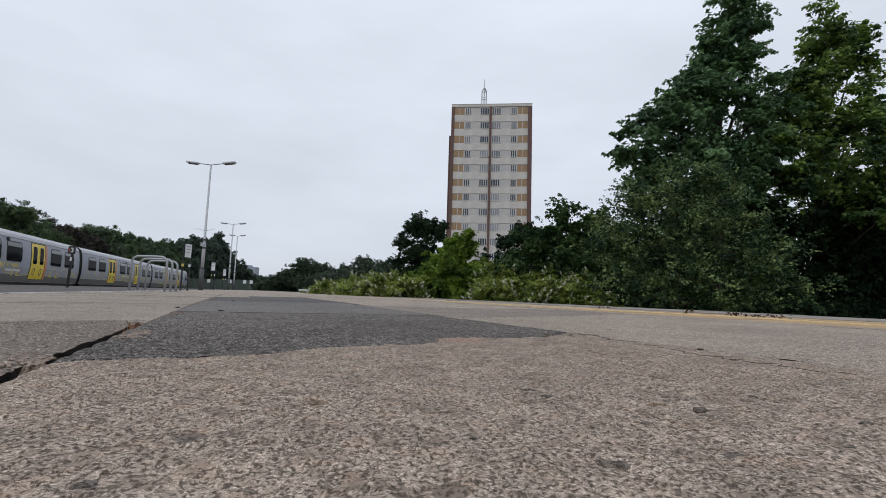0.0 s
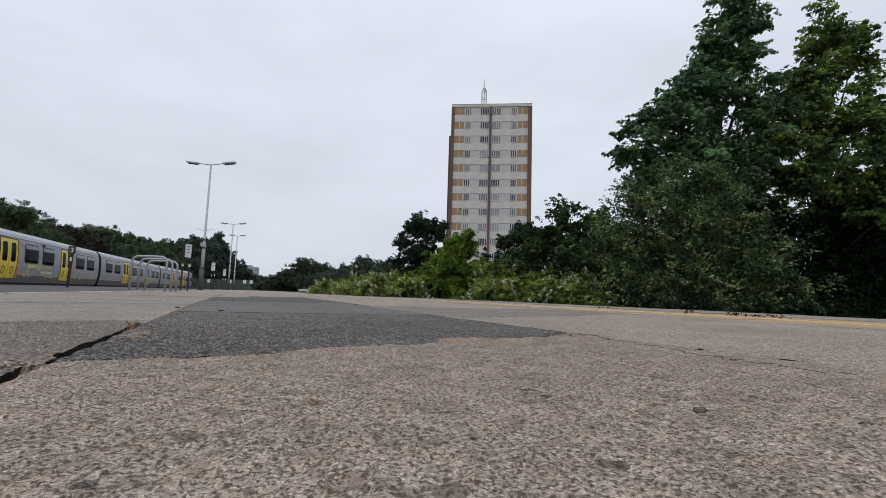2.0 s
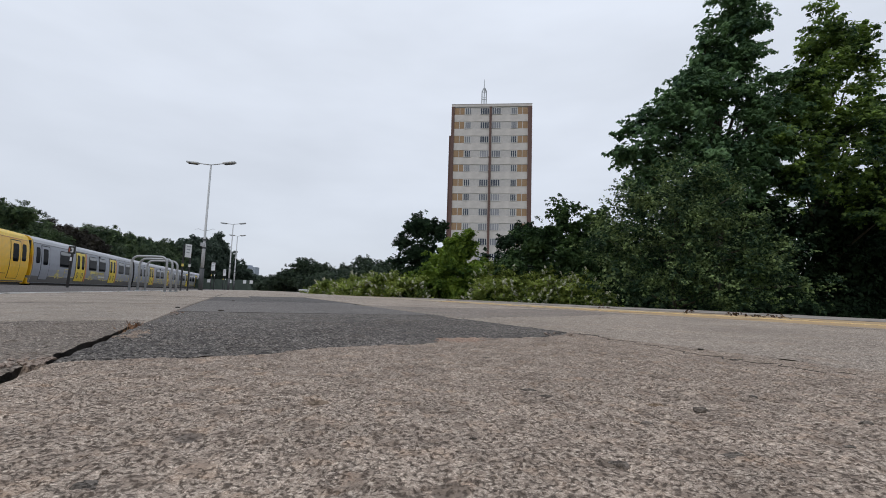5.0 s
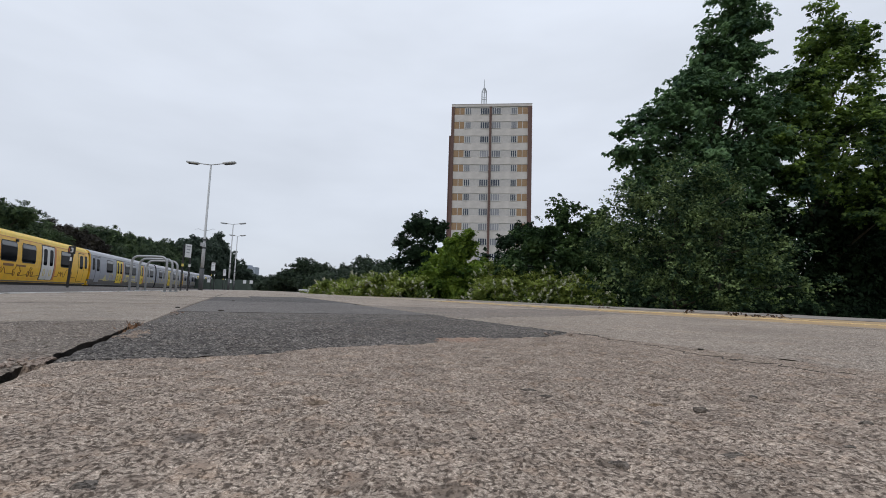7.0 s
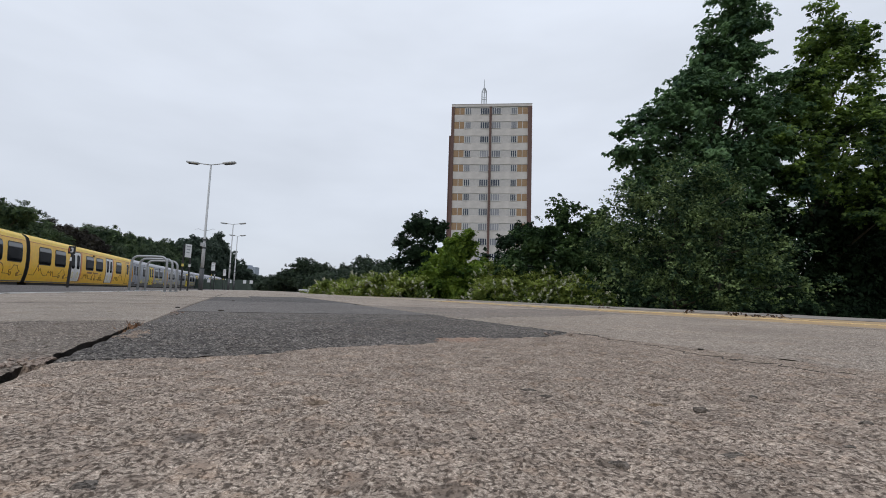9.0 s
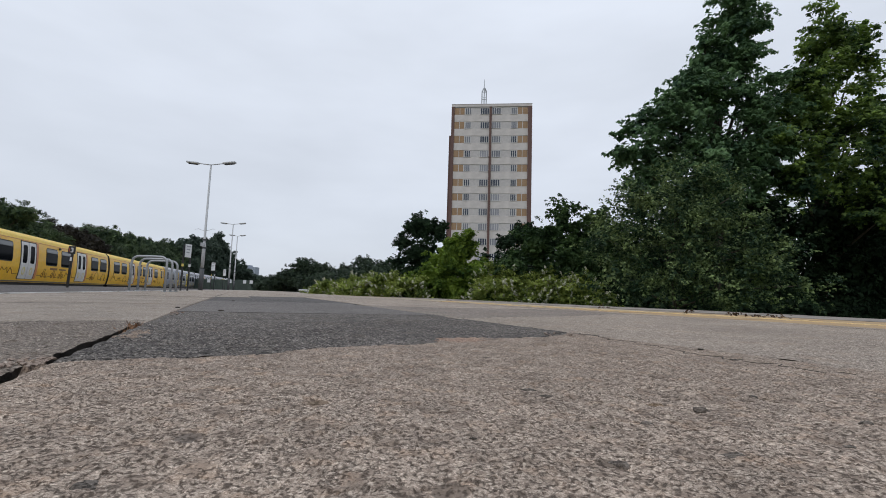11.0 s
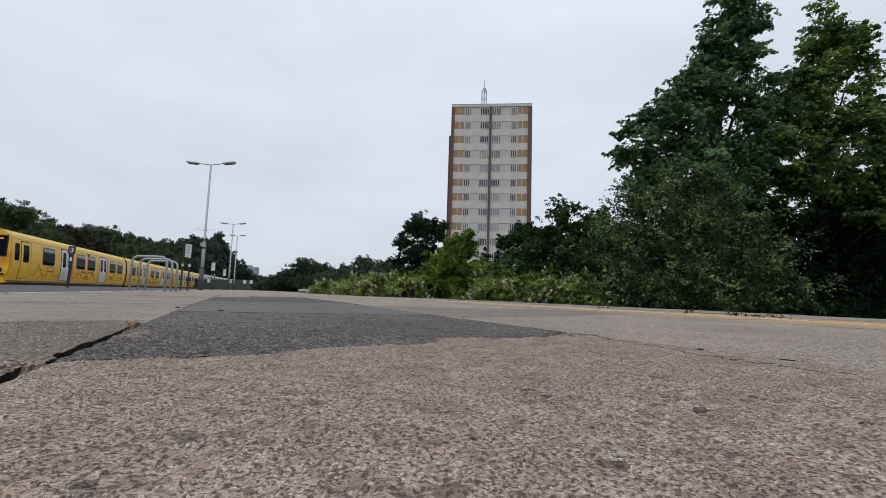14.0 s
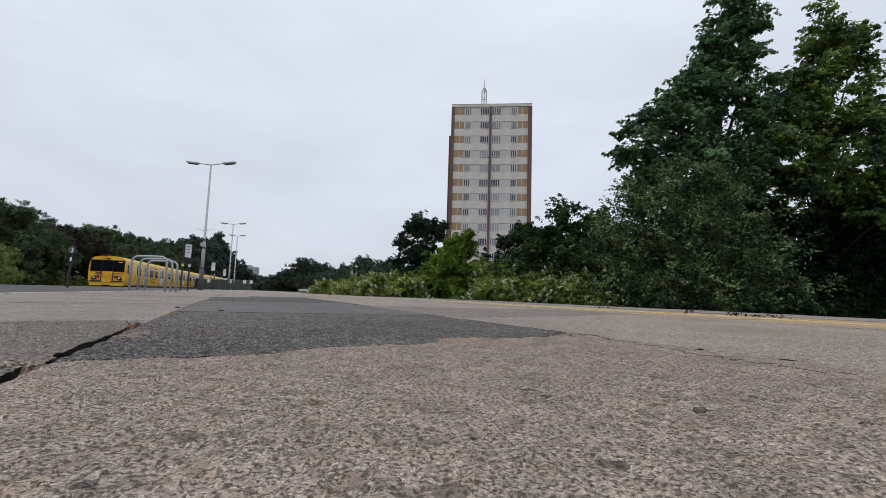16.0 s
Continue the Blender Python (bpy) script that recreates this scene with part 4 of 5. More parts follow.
    for i, (x, y, z, w) in enumerate(shrubs):
        t, pos, rng = grow("flowering_shrub", "leafy shrub with sprays of white blossom", "shrub", (x, y, G), 1.6,
                           [(x, y, z, w * 0.9, w * 0.7, 0.5), (x - w * 0.5, y - 0.2, z - 0.5, w * 0.9, w * 0.6, 0.5), (x + w * 0.5, y - 0.2, z - 0.5, w * 0.9, w * 0.6, 0.45)],
                           twigs(70, 420, 0.38, 17, True, rise=0.55, shell=0.55, deep=0.25, droop=0.5, fan=0.15), 0.1, SHRUB_LEAF, 40 + i, trunk=0.04, group="flowering shrubs", limbs=4)
        mesh_part("blossom", leaf_mesh("blossom", pos, rng.normal(size=pos.shape) + np.array((0, 0, 0.8)), 0.06 * (0.6 + rng.rand(len(pos))), 1, rng), BLOSSOM, t, "white blossom sprays")
    # far hedge beyond the platform's end
    for i, (x, y, h, w) in enumerate(((-25.5, 74, 3.2, 2.6), (-22, 72, 5.6, 2.6), (-18.8, 70, 4.8, 2.6), (-15, 70, 4.4, 2.5), (-11.4, 68, 5.9, 2.6), (-8.4, 66, 4.9, 2.4), (-12.5, 50, 2.2, 2.6), (-9, 42, 2.0, 2.2), (-5.6, 40, 2.8, 2.2), (-30.5, 84, 3.0, 3.0))):
        grow("hedge_tree", "dark green tree in the far hedge", "tree", (x, y, G), h + 1,
             [(x, y, h * 0.72, w * 0.7, w * 0.75, h * 0.27), (x - w * 0.6, y, h * 0.4, w * 0.75, w * 0.7, h * 0.36), (x + w * 0.6, y, h * 0.4, w * 0.75, w * 0.7, h * 0.36)],
             twigs(110, 620, 0.5, 18, rise=0.4, shell=0.65, deep=0.4, fan=0.26, fill=2.0), 0.19, HEDGE_LEAF, 100 + i, lobed=0, trunk=0.12, group="far hedge")
    # wood beyond the track
    r = random.Random(12)
    tops = ((-37.5, 35.4, 6.6), (-36.3, 36.7, 7.4), (-37.0, 40.1, 6.4), (-39.2, 44.9, 6.9), (-40.4, 49.0, 6.8), (-42.4, 54.4, 7.9), (-44.2, 59.8, 8.5), (-47.2, 68.0, 8.6), (-49.9, 76.2, 8.9),
            (-53.1, 85.8, 9.6), (-55.6, 96.4, 12.0), (-57.2, 104.2, 13.4), (-57.5, 110.4, 13.2), (-57.8, 114.7, 15.4), (-58.5, 121.0, 12.6), (-57.8, 127.2, 7.6), (-61.5, 143.1, 5.6))
    for i, (x, y, h) in enumerate(tops):
        w = 1.9 + 0.016 * y
        lobes = [(x, y, h * 0.74, w * 0.55, w * 0.7, h * 0.2), (x - w * 0.55, y - 0.3 * w, h * 0.42, w * 0.75, w * 0.8, h * 0.3), (x + w * 0.5, y + 0.4 * w, h * 0.45, w * 0.7, w * 0.8, h * 0.28), (x, y, 0.2, w * 1.2, w * 0.9, h * 0.25)]
        for _ in range(5):
            a, g = r.uniform(0, 6.28), r.uniform(0.3, 0.8)
            lobes.append((x + w * 0.75 * math.cos(a), y + w * 0.6 * math.sin(a), h * g, w * r.uniform(0.25, 0.42), w * 0.4, h * r.uniform(0.08, 0.14)))
        # from 90 m on, haze is put into the trees' leaf colour
        leaf = FAR_LEAF if i in (0, 1, 2, 6) else COPPER_LEAF if i in (3, 4) else MID_LEAF if y < 90 else HAZE_TINT_LEAF
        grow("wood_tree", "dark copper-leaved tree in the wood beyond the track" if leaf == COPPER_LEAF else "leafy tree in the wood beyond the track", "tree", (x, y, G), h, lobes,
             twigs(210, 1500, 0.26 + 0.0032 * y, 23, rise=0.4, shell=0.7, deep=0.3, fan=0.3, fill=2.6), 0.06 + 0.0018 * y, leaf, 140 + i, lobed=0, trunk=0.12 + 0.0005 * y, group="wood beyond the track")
    for i in range(26):
        u = 26 + i * 2.5
        tall = u < 50
        p = spot(u, -6.4 - r.random() * 0.5 - (0.8 if tall else 0))
        high = r.uniform(1.2, 2.5) if tall else r.uniform(-0.1, 0.7)
        grow("trackside_bush", "light green bush beside the track" if tall else "low rough grass and scrub beside the track", "bush", (p.x, p.y, G), 2.6 if tall else 1.6,
             [(p.x, p.y, high, 1.0, 0.8, 0.7), (p.x + 0.4, p.y - 0.2, high * 0.4 - 0.2, 1.3, 0.8, 0.7), (p.x - 0.8, p.y - 0.1, high * 0.6, 0.7, 0.6, 0.5 + 0.15 * tall)], twigs(45, 300, 0.4, 16, rise=0.5, shell=0.6, deep=0.3, fan=0.2), 0.12, FAR_BRIGHT if tall or i % 3 == 0 else GRASS_LEAF, 180 + i, lobed=0, trunk=0.05, group="trackside bushes", limbs=3)


# ---- the trains ----
SECTION = ((1.28, 1.05), (1.36, 1.42), (1.405, 1.8), (1.41, 2.2), (1.39, 2.65), (1.355, 2.98), (1.32, 3.15), (1.26, 3.34), (1.1, 3.49), (0.7, 3.6), (0.0, 3.64))
SIDE_Z = [z for _, z in SECTION]
SIDE_Y = [y for y, _ in SECTION]


def side(z):
    return float(np.interp(z, SIDE_Z, SIDE_Y))


def loft(x0, x1, profile, xs=None):
    """A closed shell of the section between two stations."""
    bm = bmesh.new()
    rows = [[bm.verts.new((x, y, z)) for y, z in profile] for x in (x0, x1)]
    n = len(profile)
    for k in range(n):
        bm.faces.new((rows[0][k], rows[0][(k + 1) % n], rows[1][(k + 1) % n], rows[1][k]))
    bm.faces.new(rows[0])
    bm.faces.new(rows[1][::-1])
    bmesh.ops.recalc_face_normals(bm, faces=bm.faces)
    return bm


def skin(x0, x1, z0, z1, out, thick, sgn, radius=0.0):
    """A plate that follows the car's curved side between two stations and heights, with cut corners."""
    bm = bmesh.new()
    zs = sorted({z0, z0 + radius, z1 - radius, z1} | {z for z in SIDE_Z if z0 + radius < z < z1 - radius})
    rows = []
    for z in zs:
        inset = radius * 0.75 if radius and z in (z0, z1) else 0
        y = side(z)
        rows.append([bm.verts.new((x, sgn * yy, z)) for x, yy in ((x0 + inset, y + out), (x1 - inset, y + out), (x1 - inset, y + out - thick), (x0 + inset, y + out - thick))])
    for a, b in zip(rows, rows[1:]):
        for k in range(4):
            bm.faces.new((a[k], a[(k + 1) % 4], b[(k + 1) % 4], b[k]))
    bm.faces.new(rows[0])
    bm.faces.new(rows[-1][::-1])
    bmesh.ops.recalc_face_normals(bm, faces=bm.faces)
    return bm


def stroke(pts, width, sgn, out=0.012):
    """A painted line along the car's side through points (x, z)."""
    bm = bmesh.new()
    fine = [pts[0]]
    for (xa, za), (xb, zb) in zip(pts, pts[1:]):
        n = max(1, int(abs(zb - za) / 0.2 + 0.99))
        fine += [(xa + (xb - xa) * k / n, za + (zb - za) * k / n) for k in range(1, n + 1)]
    pts = fine
    for (xa, za), (xb, zb) in zip(pts, pts[1:]):
        d = Vector((xb - xa, zb - za))
        if d.length < 1e-6:
            continue
        d.normalize()
        nx, nz = -d.y * width / 2, d.x * width / 2
        ring = []
        for o in (out, -0.004):
            for x, z in ((xa + nx, za + nz), (xb + nx, zb + nz), (xb - nx, zb - nz), (xa - nx, za - nz)):
                ring.append(bm.verts.new((x, sgn * (side(z) + o), z)))
        for k in range(4):
            bm.faces.new((ring[k], ring[(k + 1) % 4], ring[4 + (k + 1) % 4], ring[4 + k]))
        bm.faces.new(ring[:4])
        bm.faces.new(ring[4:][::-1])
    bmesh.ops.recalc_face_normals(bm, faces=bm.faces)
    return bm


def skyline(x0, x1, rng, base):
    """A line drawing of cars, bicycles, spires, buses and domes along the lower side."""
    pts = [(x0, base)]
    x = x0

    def ring(cx, cz, r):
        return [(cx + r * math.sin(k * math.pi / 5), cz - r * math.cos(k * math.pi / 5)) for k in range(11)]

    while x < x1 - 1.6:
        x += rng.uniform(0.25, 0.8)
        pts.append((x, base))
        kind = rng.choice("car bicycle spire bus dome wave".split())
        w = rng.uniform(0.8, 1.25)
        if kind == "car":
            pts += ring(x + 0.2 * w, base, 0.09) + [(x + 0.02, base + 0.16), (x + 0.22 * w, base + 0.22), (x + 0.38 * w, base + 0.42), (x + 0.68 * w, base + 0.42), (x + 0.84 * w, base + 0.2), (x + w, base + 0.14), (x + 0.8 * w, base)] + ring(x + 0.8 * w, base, 0.09)
        elif kind == "bicycle":
            w = 0.6
            pts += ring(x + 0.1, base + 0.03, 0.13) + [(x + 0.22, base + 0.36), (x + 0.42, base + 0.36), (x + 0.3, base + 0.1), (x + 0.5, base + 0.03)] + ring(x + 0.5, base + 0.03, 0.13)
        elif kind == "spire":
            pts += [(x + w * 0.15, base + 0.25), (x + w * 0.3, base + 0.6), (x + w * 0.42, base + 0.22), (x + w * 0.55, base + 0.38), (x + w * 0.75, base + 0.12), (x + w, base)]
        elif kind == "bus":
            pts += [(x, base + 0.48), (x + w * 0.8, base + 0.48), (x + w * 0.8, base + 0.26), (x, base + 0.26), (x + w * 0.8, base + 0.26), (x + w * 0.8, base)]
        elif kind == "dome":
            pts += [(x, base + 0.15)] + [(x + w / 2 + w / 2 * math.cos(a), base + 0.15 + 0.34 * math.sin(a)) for a in np.linspace(math.pi, 0, 8)] + [(x + w, base)]
        else:
            pts += [(x + w * k / 8, base + 0.3 * abs(math.sin(k * 1.25))) for k in range(1, 8)] + [(x + w, base)]
        x += w
    pts.append((x1, base))
    return pts


def carriage(yellow, cab, slogan, seed):
    """A railway carriage 20.35 m long, x forwards, z from the rail; cab: +1 or -1 for a cab at that end, 0 for none."""
    body_m, roof_m, door_m = (TRAIN_YELLOW, LIT_YELLOW_ROOF, DOOR_WHITE) if yellow else (SILVER, SILVER_ROOF, DOOR_YELLOW)
    line_m = LINE_BROWN if yellow else LINE_YELLOW
    car = thing("train_carriage", ("yellow" if yellow else "silver-grey") + (" electric train driving carriage with a flat cab end" if cab else " electric train middle carriage on the curved track"), "train carriage", group="coupled train carriages")
    rng = random.Random(seed)
    x0, x1 = -10.175, 10.175
    low = [(y, z) for y, z in SECTION if z <= 3.16]
    top = [(y, z) for y, z in SECTION if z >= 3.14]
    part("body", loft(x0, x1, low + [(-y, z) for y, z in low[::-1]]), body_m, car)
    part("roof", loft(x0 + 0.03, x1 - 0.03, [(y, z + 0.004) for y, z in top] + [(-y, z + 0.004) for y, z in top[-2::-1]]), roof_m, car, smooth=False)
    bm = boxed(x0 + 0.3, x1 - 0.3, -1.27, 1.27, 0.5, 1.198)
    part("underframe", bm, UNDER, car)
    for bx in (-7.1, 7.1):
        bogie = part("bogie", boxed(bx - 1.6, bx + 1.6, -1.05, 1.05, 0.3, 0.62, bevel=0.05), UNDER, car)
        for wx in (-1.1, 1.1):
            for sy in (-0.74, 0.74):
                part("wheel", tubed([(bx + wx, sy - 0.06, 0.42), (bx + wx, sy + 0.06, 0.42)], 0.42, 16), UNDER, bogie)
    for ex in (x0, x1):
        s = 1 if ex > 0 else -1
        if cab != s:
            part("gangway", boxed(min(ex, ex + s * 0.2), max(ex, ex + s * 0.2), -0.55, 0.55, 1.15, 3.1), RUBBER, car)
            part("end_trim", loft(ex - 0.03 if s > 0 else ex - 0.02, ex + 0.02 if s > 0 else ex + 0.03, [(y + 0.005, z) for y, z in SECTION] + [(-y - 0.005, z) for y, z in SECTION[-2::-1]]), RUBBER, car)
    # stations counted from the rear end, or from the cab where there is one
    if cab:
        wins, doors = (3.65, 8.65, 10.75, 15.85, 17.95), (6.2, 13.35)
    else:
        wins, doors = (1.45, 3.6, 8.95, 11.1, 16.5, 18.55), (6.0, 13.75)
    place = (lambda a: x1 + 0.2 - a) if cab == 1 else (lambda a: x0 - 0.2 + a)
    for sgn in (-1, 1):
        for a in wins:
            xa, xb = sorted((place(a), place(a + 1.5)))
            w = part("window", skin(xa - 0.05, xb + 0.05, 2.02, 3.0, 0.006, 0.03, sgn, 0.13), RUBBER, car)
            part("pane", skin(xa, xb, 2.07, 2.72, 0.012, 0.008, sgn, 0.08), TRAIN_GLASS, w)
            part("hopper_pane", skin(xa, xb, 2.75, 2.95, 0.016, 0.008, sgn, 0.06), HOPPER_SHEEN_GLASS, w)
        for a in doors:
            xa, xb = sorted((place(a), place(a + 1.62)))
            part("door_surround", skin(xa - 0.09, xb + 0.09, 1.21, 3.13, 0.004, 0.03, sgn, 0.05), RUBBER, car)
            part("door_jamb", skin(xb + 0.09, xb + 0.32, 1.24, 3.1, 0.005, 0.02, sgn), ORANGE, car)
            mid = (xa + xb) / 2
            for la, lb in ((xa, mid - 0.012), (mid + 0.012, xb)):
                leaf = part("door_leaf", skin(la, lb, 1.23, 3.08, 0.012, 0.03, sgn, 0.04), door_m, car)
                part("door_window", skin(la + 0.17, lb - 0.17, 2.02, 2.92, 0.018, 0.02, sgn, 0.08), TRAIN_GLASS, leaf)
                bm = bmesh.new()
                cx, cz = (la + lb) / 2, 1.62
                ring = [(cx + 0.13 * math.cos(k * math.pi / 7), cz + 0.17 * math.sin(k * math.pi / 7)) for k in range(15)]
                bm.free()
                part("door_emblem", stroke(ring, 0.06, sgn, 0.016), DARK_GREY if not yellow else LINE_YELLOW, leaf)
        spans = []
        cuts = sorted([(min(place(a), place(a + 1.62)) - 0.15, max(place(a), place(a + 1.62)) + 0.38) for a in doors])
        edge = x0 + (2.2 if cab == -1 else 0.2)
        for ca, cb in cuts:
            spans.append((edge, ca))
            edge = cb
        spans.append((edge, x1 - (2.2 if cab == 1 else 0.2)))
        for sa, sb in spans:
            part("livery_line", stroke(skyline(sa, sb, rng, 1.45), 0.032, sgn), line_m, car)
        if not yellow:
            part("skirt_band", skin(x0 + 0.05, x1 - 0.05, 1.07, 1.42, 0.003, 0.02, sgn), SKIRT_GREY, car)
        else:
            part("skirt_band", skin(x0 + 0.05, x1 - 0.05, 1.07, 1.13, 0.003, 0.02, sgn), SKIRT_GREY, car)
        part("gutter", stroke([(x0 + 0.05, 3.17), (x1 - 0.05, 3.17)], 0.03, sgn, 0.012), SKIRT_GREY if not yellow else ORANGE, car)
        mx = (place(8.95) + place(12.6)) / 2
        part("roof_lamp", boxed(mx - 0.08, mx + 0.08, sgn * 1.36 - 0.05, sgn * 1.36 + 0.05, 3.0, 3.12), RUBBER, car)
        if sgn == -1 and slogan:
            font = bpy.data.curves.new("lettering", "FONT")
            font.body, font.size, font.extrude = "way to work", 0.36, 0.004
            me = bpy.data.meshes.new_from_object(bpy.data.objects.new("t", font))
            for v in me.vertices:
                v.co = Vector((mx - 0.7 + v.co.x, sgn * (side(1.78 + v.co.y) + 0.008 - v.co.z), 1.78 + v.co.y))
            mesh_part("lettering", me, line_m, car, "pale yellow lettering")
            part("lettering", stroke([(mx - 1.75, 1.9), (mx - 0.85, 1.9)], 0.16, sgn), line_m, car)
            part("lettering", stroke([(mx + 0.0, 1.62), (mx + 1.5, 1.62)], 0.1, sgn), DOOR_WHITE, car)
        elif not cab or yellow:
            part("lettering", stroke([(mx - 1.2, 1.86), (mx - 0.2, 1.86)], 0.12, sgn), line_m, car)
            part("lettering", stroke([(mx + 0.1, 1.86), (mx + 1.1, 1.86)], 0.09, sgn), line_m, car)
        if cab:
            xa, xb = sorted((place(1.15), place(2.15)))
            part("cab_door_surround", skin(xa - 0.05, xb + 0.05, 1.22, 3.1, 0.004, 0.03, sgn, 0.04), RUBBER, car)
            d = part("cab_door", skin(xa, xb, 1.24, 3.05, 0.01, 0.03, sgn, 0.04), body_m, car)
            part("pane", skin(xa + 0.2, xb - 0.2, 2.05, 2.92, 0.016, 0.02, sgn, 0.08), TRAIN_GLASS, d)
            xa, xb = sorted((place(0.5), place(0.95)))
            part("cab_side_window", skin(xa, xb, 2.1, 2.95, 0.008, 0.02, sgn, 0.08), TRAIN_GLASS, car)
    if cab:
        ex = x1 if cab > 0 else x0

        def face(d0, d1):
            return sorted((ex + cab * d0, ex + cab * d1))

        prof = [(y, z) for y, z in SECTION if z >= 1.3]
        shape = [(y * 0.985, z) for y, z in prof] + [(-y * 0.985, z) for y, z in prof[-2::-1]]
        part("cab_front", loft(*face(-0.02, 0.12), shape), TRAIN_YELLOW, car)
        part("windscreen_band", boxed(*face(0.1, 0.15), -1.27, 1.27, 2.24, 3.27, bevel=0.03), RUBBER, car)
        for ya, yb in ((-1.23, -0.42), (-0.38, 0.38), (0.42, 1.23)):
            part("windscreen", boxed(*face(0.14, 0.165), ya, yb, 2.29, 3.22, bevel=0.01), TRAIN_GLASS, car)
        part("corridor_door", boxed(*face(0.1, 0.16), -0.4, 0.4, 1.32, 2.26, bevel=0.015), TRAIN_YELLOW, car)
        for yy in (-0.43, 0.43):
            part("door_post", boxed(*face(0.1, 0.2), yy - 0.025, yy + 0.025, 1.3, 2.28), RUBBER, car)
        part("head_code_lamp", boxed(*face(0.08, 0.16), -0.14, 0.14, 3.3, 3.42, bevel=0.02), RUBBER, car)
        for s in (-1, 1):
            bm = bmesh.new()
            bmesh.ops.create_uvsphere(bm, u_segments=16, v_segments=8, radius=1.0)
            for v in bm.verts:
                v.co = Vector((ex + cab * (0.12 + 0.05 * v.co.x), s * 0.86 + 0.32 * v.co.y - 0.02 * s * v.co.z, 1.68 + 0.19 * v.co.z - 0.08 * v.co.y * s))
            lampbox = part("lamp_cluster", bm, RUBBER, car, smooth=True)
            for yy, zz, mm, nm in ((s * 0.93, 1.68, LENS, "headlight"), (s * 0.7, 1.64, RED_LAMP, "tail_light")):
                part(nm, tubed([(ex + cab * 0.14, yy, zz), (ex + cab * 0.19, yy, zz)], 0.095 if nm == "headlight" else 0.05, 14), mm, lampbox)
            part("bumper_slot", boxed(*face(0.1, 0.16), s * 0.86 - 0.36, s * 0.86 + 0.36, 1.36, 1.45), RUBBER, car)
        part("destination_display", boxed(*face(0.165, 0.178), 0.95 * cab - 0.15, 0.95 * cab + 0.15, 3.07, 3.13), AMBER, car, "amber destination display")
        part("emblem", boxed(*face(0.12, 0.135), -0.66 * cab - 0.17, -0.66 * cab + 0.17, 1.98, 2.2, bevel=0.01), LINE_BROWN, car)
        part("number_bar", boxed(*face(0.12, 0.135), 0.7 * cab - 0.25, 0.7 * cab + 0.25, 2.05, 2.11), LINE_BROWN, car)
        part("cab_skirt", boxed(*face(-0.5, 0.1), -1.25, 1.25, 0.98, 1.3, bevel=0.04), TRAIN_YELLOW, car)
        part("coupler", boxed(*face(-0.2, 0.3), -0.28, 0.28, 0.75, 1.08, bevel=0.03), UNDER, car)
    return car


def train_at(t):
    """Where along the line the silver set ends and the yellow one begins."""
    return 3.05e-3 * t ** 3 + 0.2247 * t * t + 1.5186 * t + 16.03


CARS = []


def trains():
    for k, (yellow, cab, slogan, lead) in enumerate(((False, 1, False, 52.25), (False, 0, False, 31.45), (False, -1, True, 10.6), (True, 1, False, -10.375), (True, 0, False, -31.125), (True, -1, False, -51.875))):
        CARS.append((carriage(yellow, cab, slogan, 60 + k), lead))


def motions():
    for car, lead in CARS:
        rows = []
        for i in range(33):
            t = i * 0.5
            u = train_at(t) + lead
            p = spot(u, -1.41, -0.915)
            rows.append((t, pose(p.x, p.y, p.z, 0, 0, heading(u))))
        walk(car, rows)


# ---- things on the platform ----
def cycle_stands():
    for x, y in ((-7.13, 11.0), (-7.56, 11.95), (-7.92, 12.8)):
        t = thing("cycle_stand", "grey galvanised tubular steel cycle stand set in concrete", "cycle stand", Matrix.Translation((x, y, 0)), "cycle stands")
        w, h, r = 0.43, 0.85, 0.16
        pts = [(-w, 0, 0), (-w, 0, h - r)] + [(-w + r - r * math.cos(a), 0, h - r + r * math.sin(a)) for a in np.linspace(0.3, math.pi / 2, 5)]
        pts += [(-p[0], 0, p[2]) for p in pts[::-1]]
        part("hoop", tubed(pts, 0.028, 10), GALV, t, smooth=True)
        for s in (-1, 1):
            part("base_plate", tubed([(s * w, 0, 0), (s * w, 0, 0.012)], 0.075, 12), GALV, t)


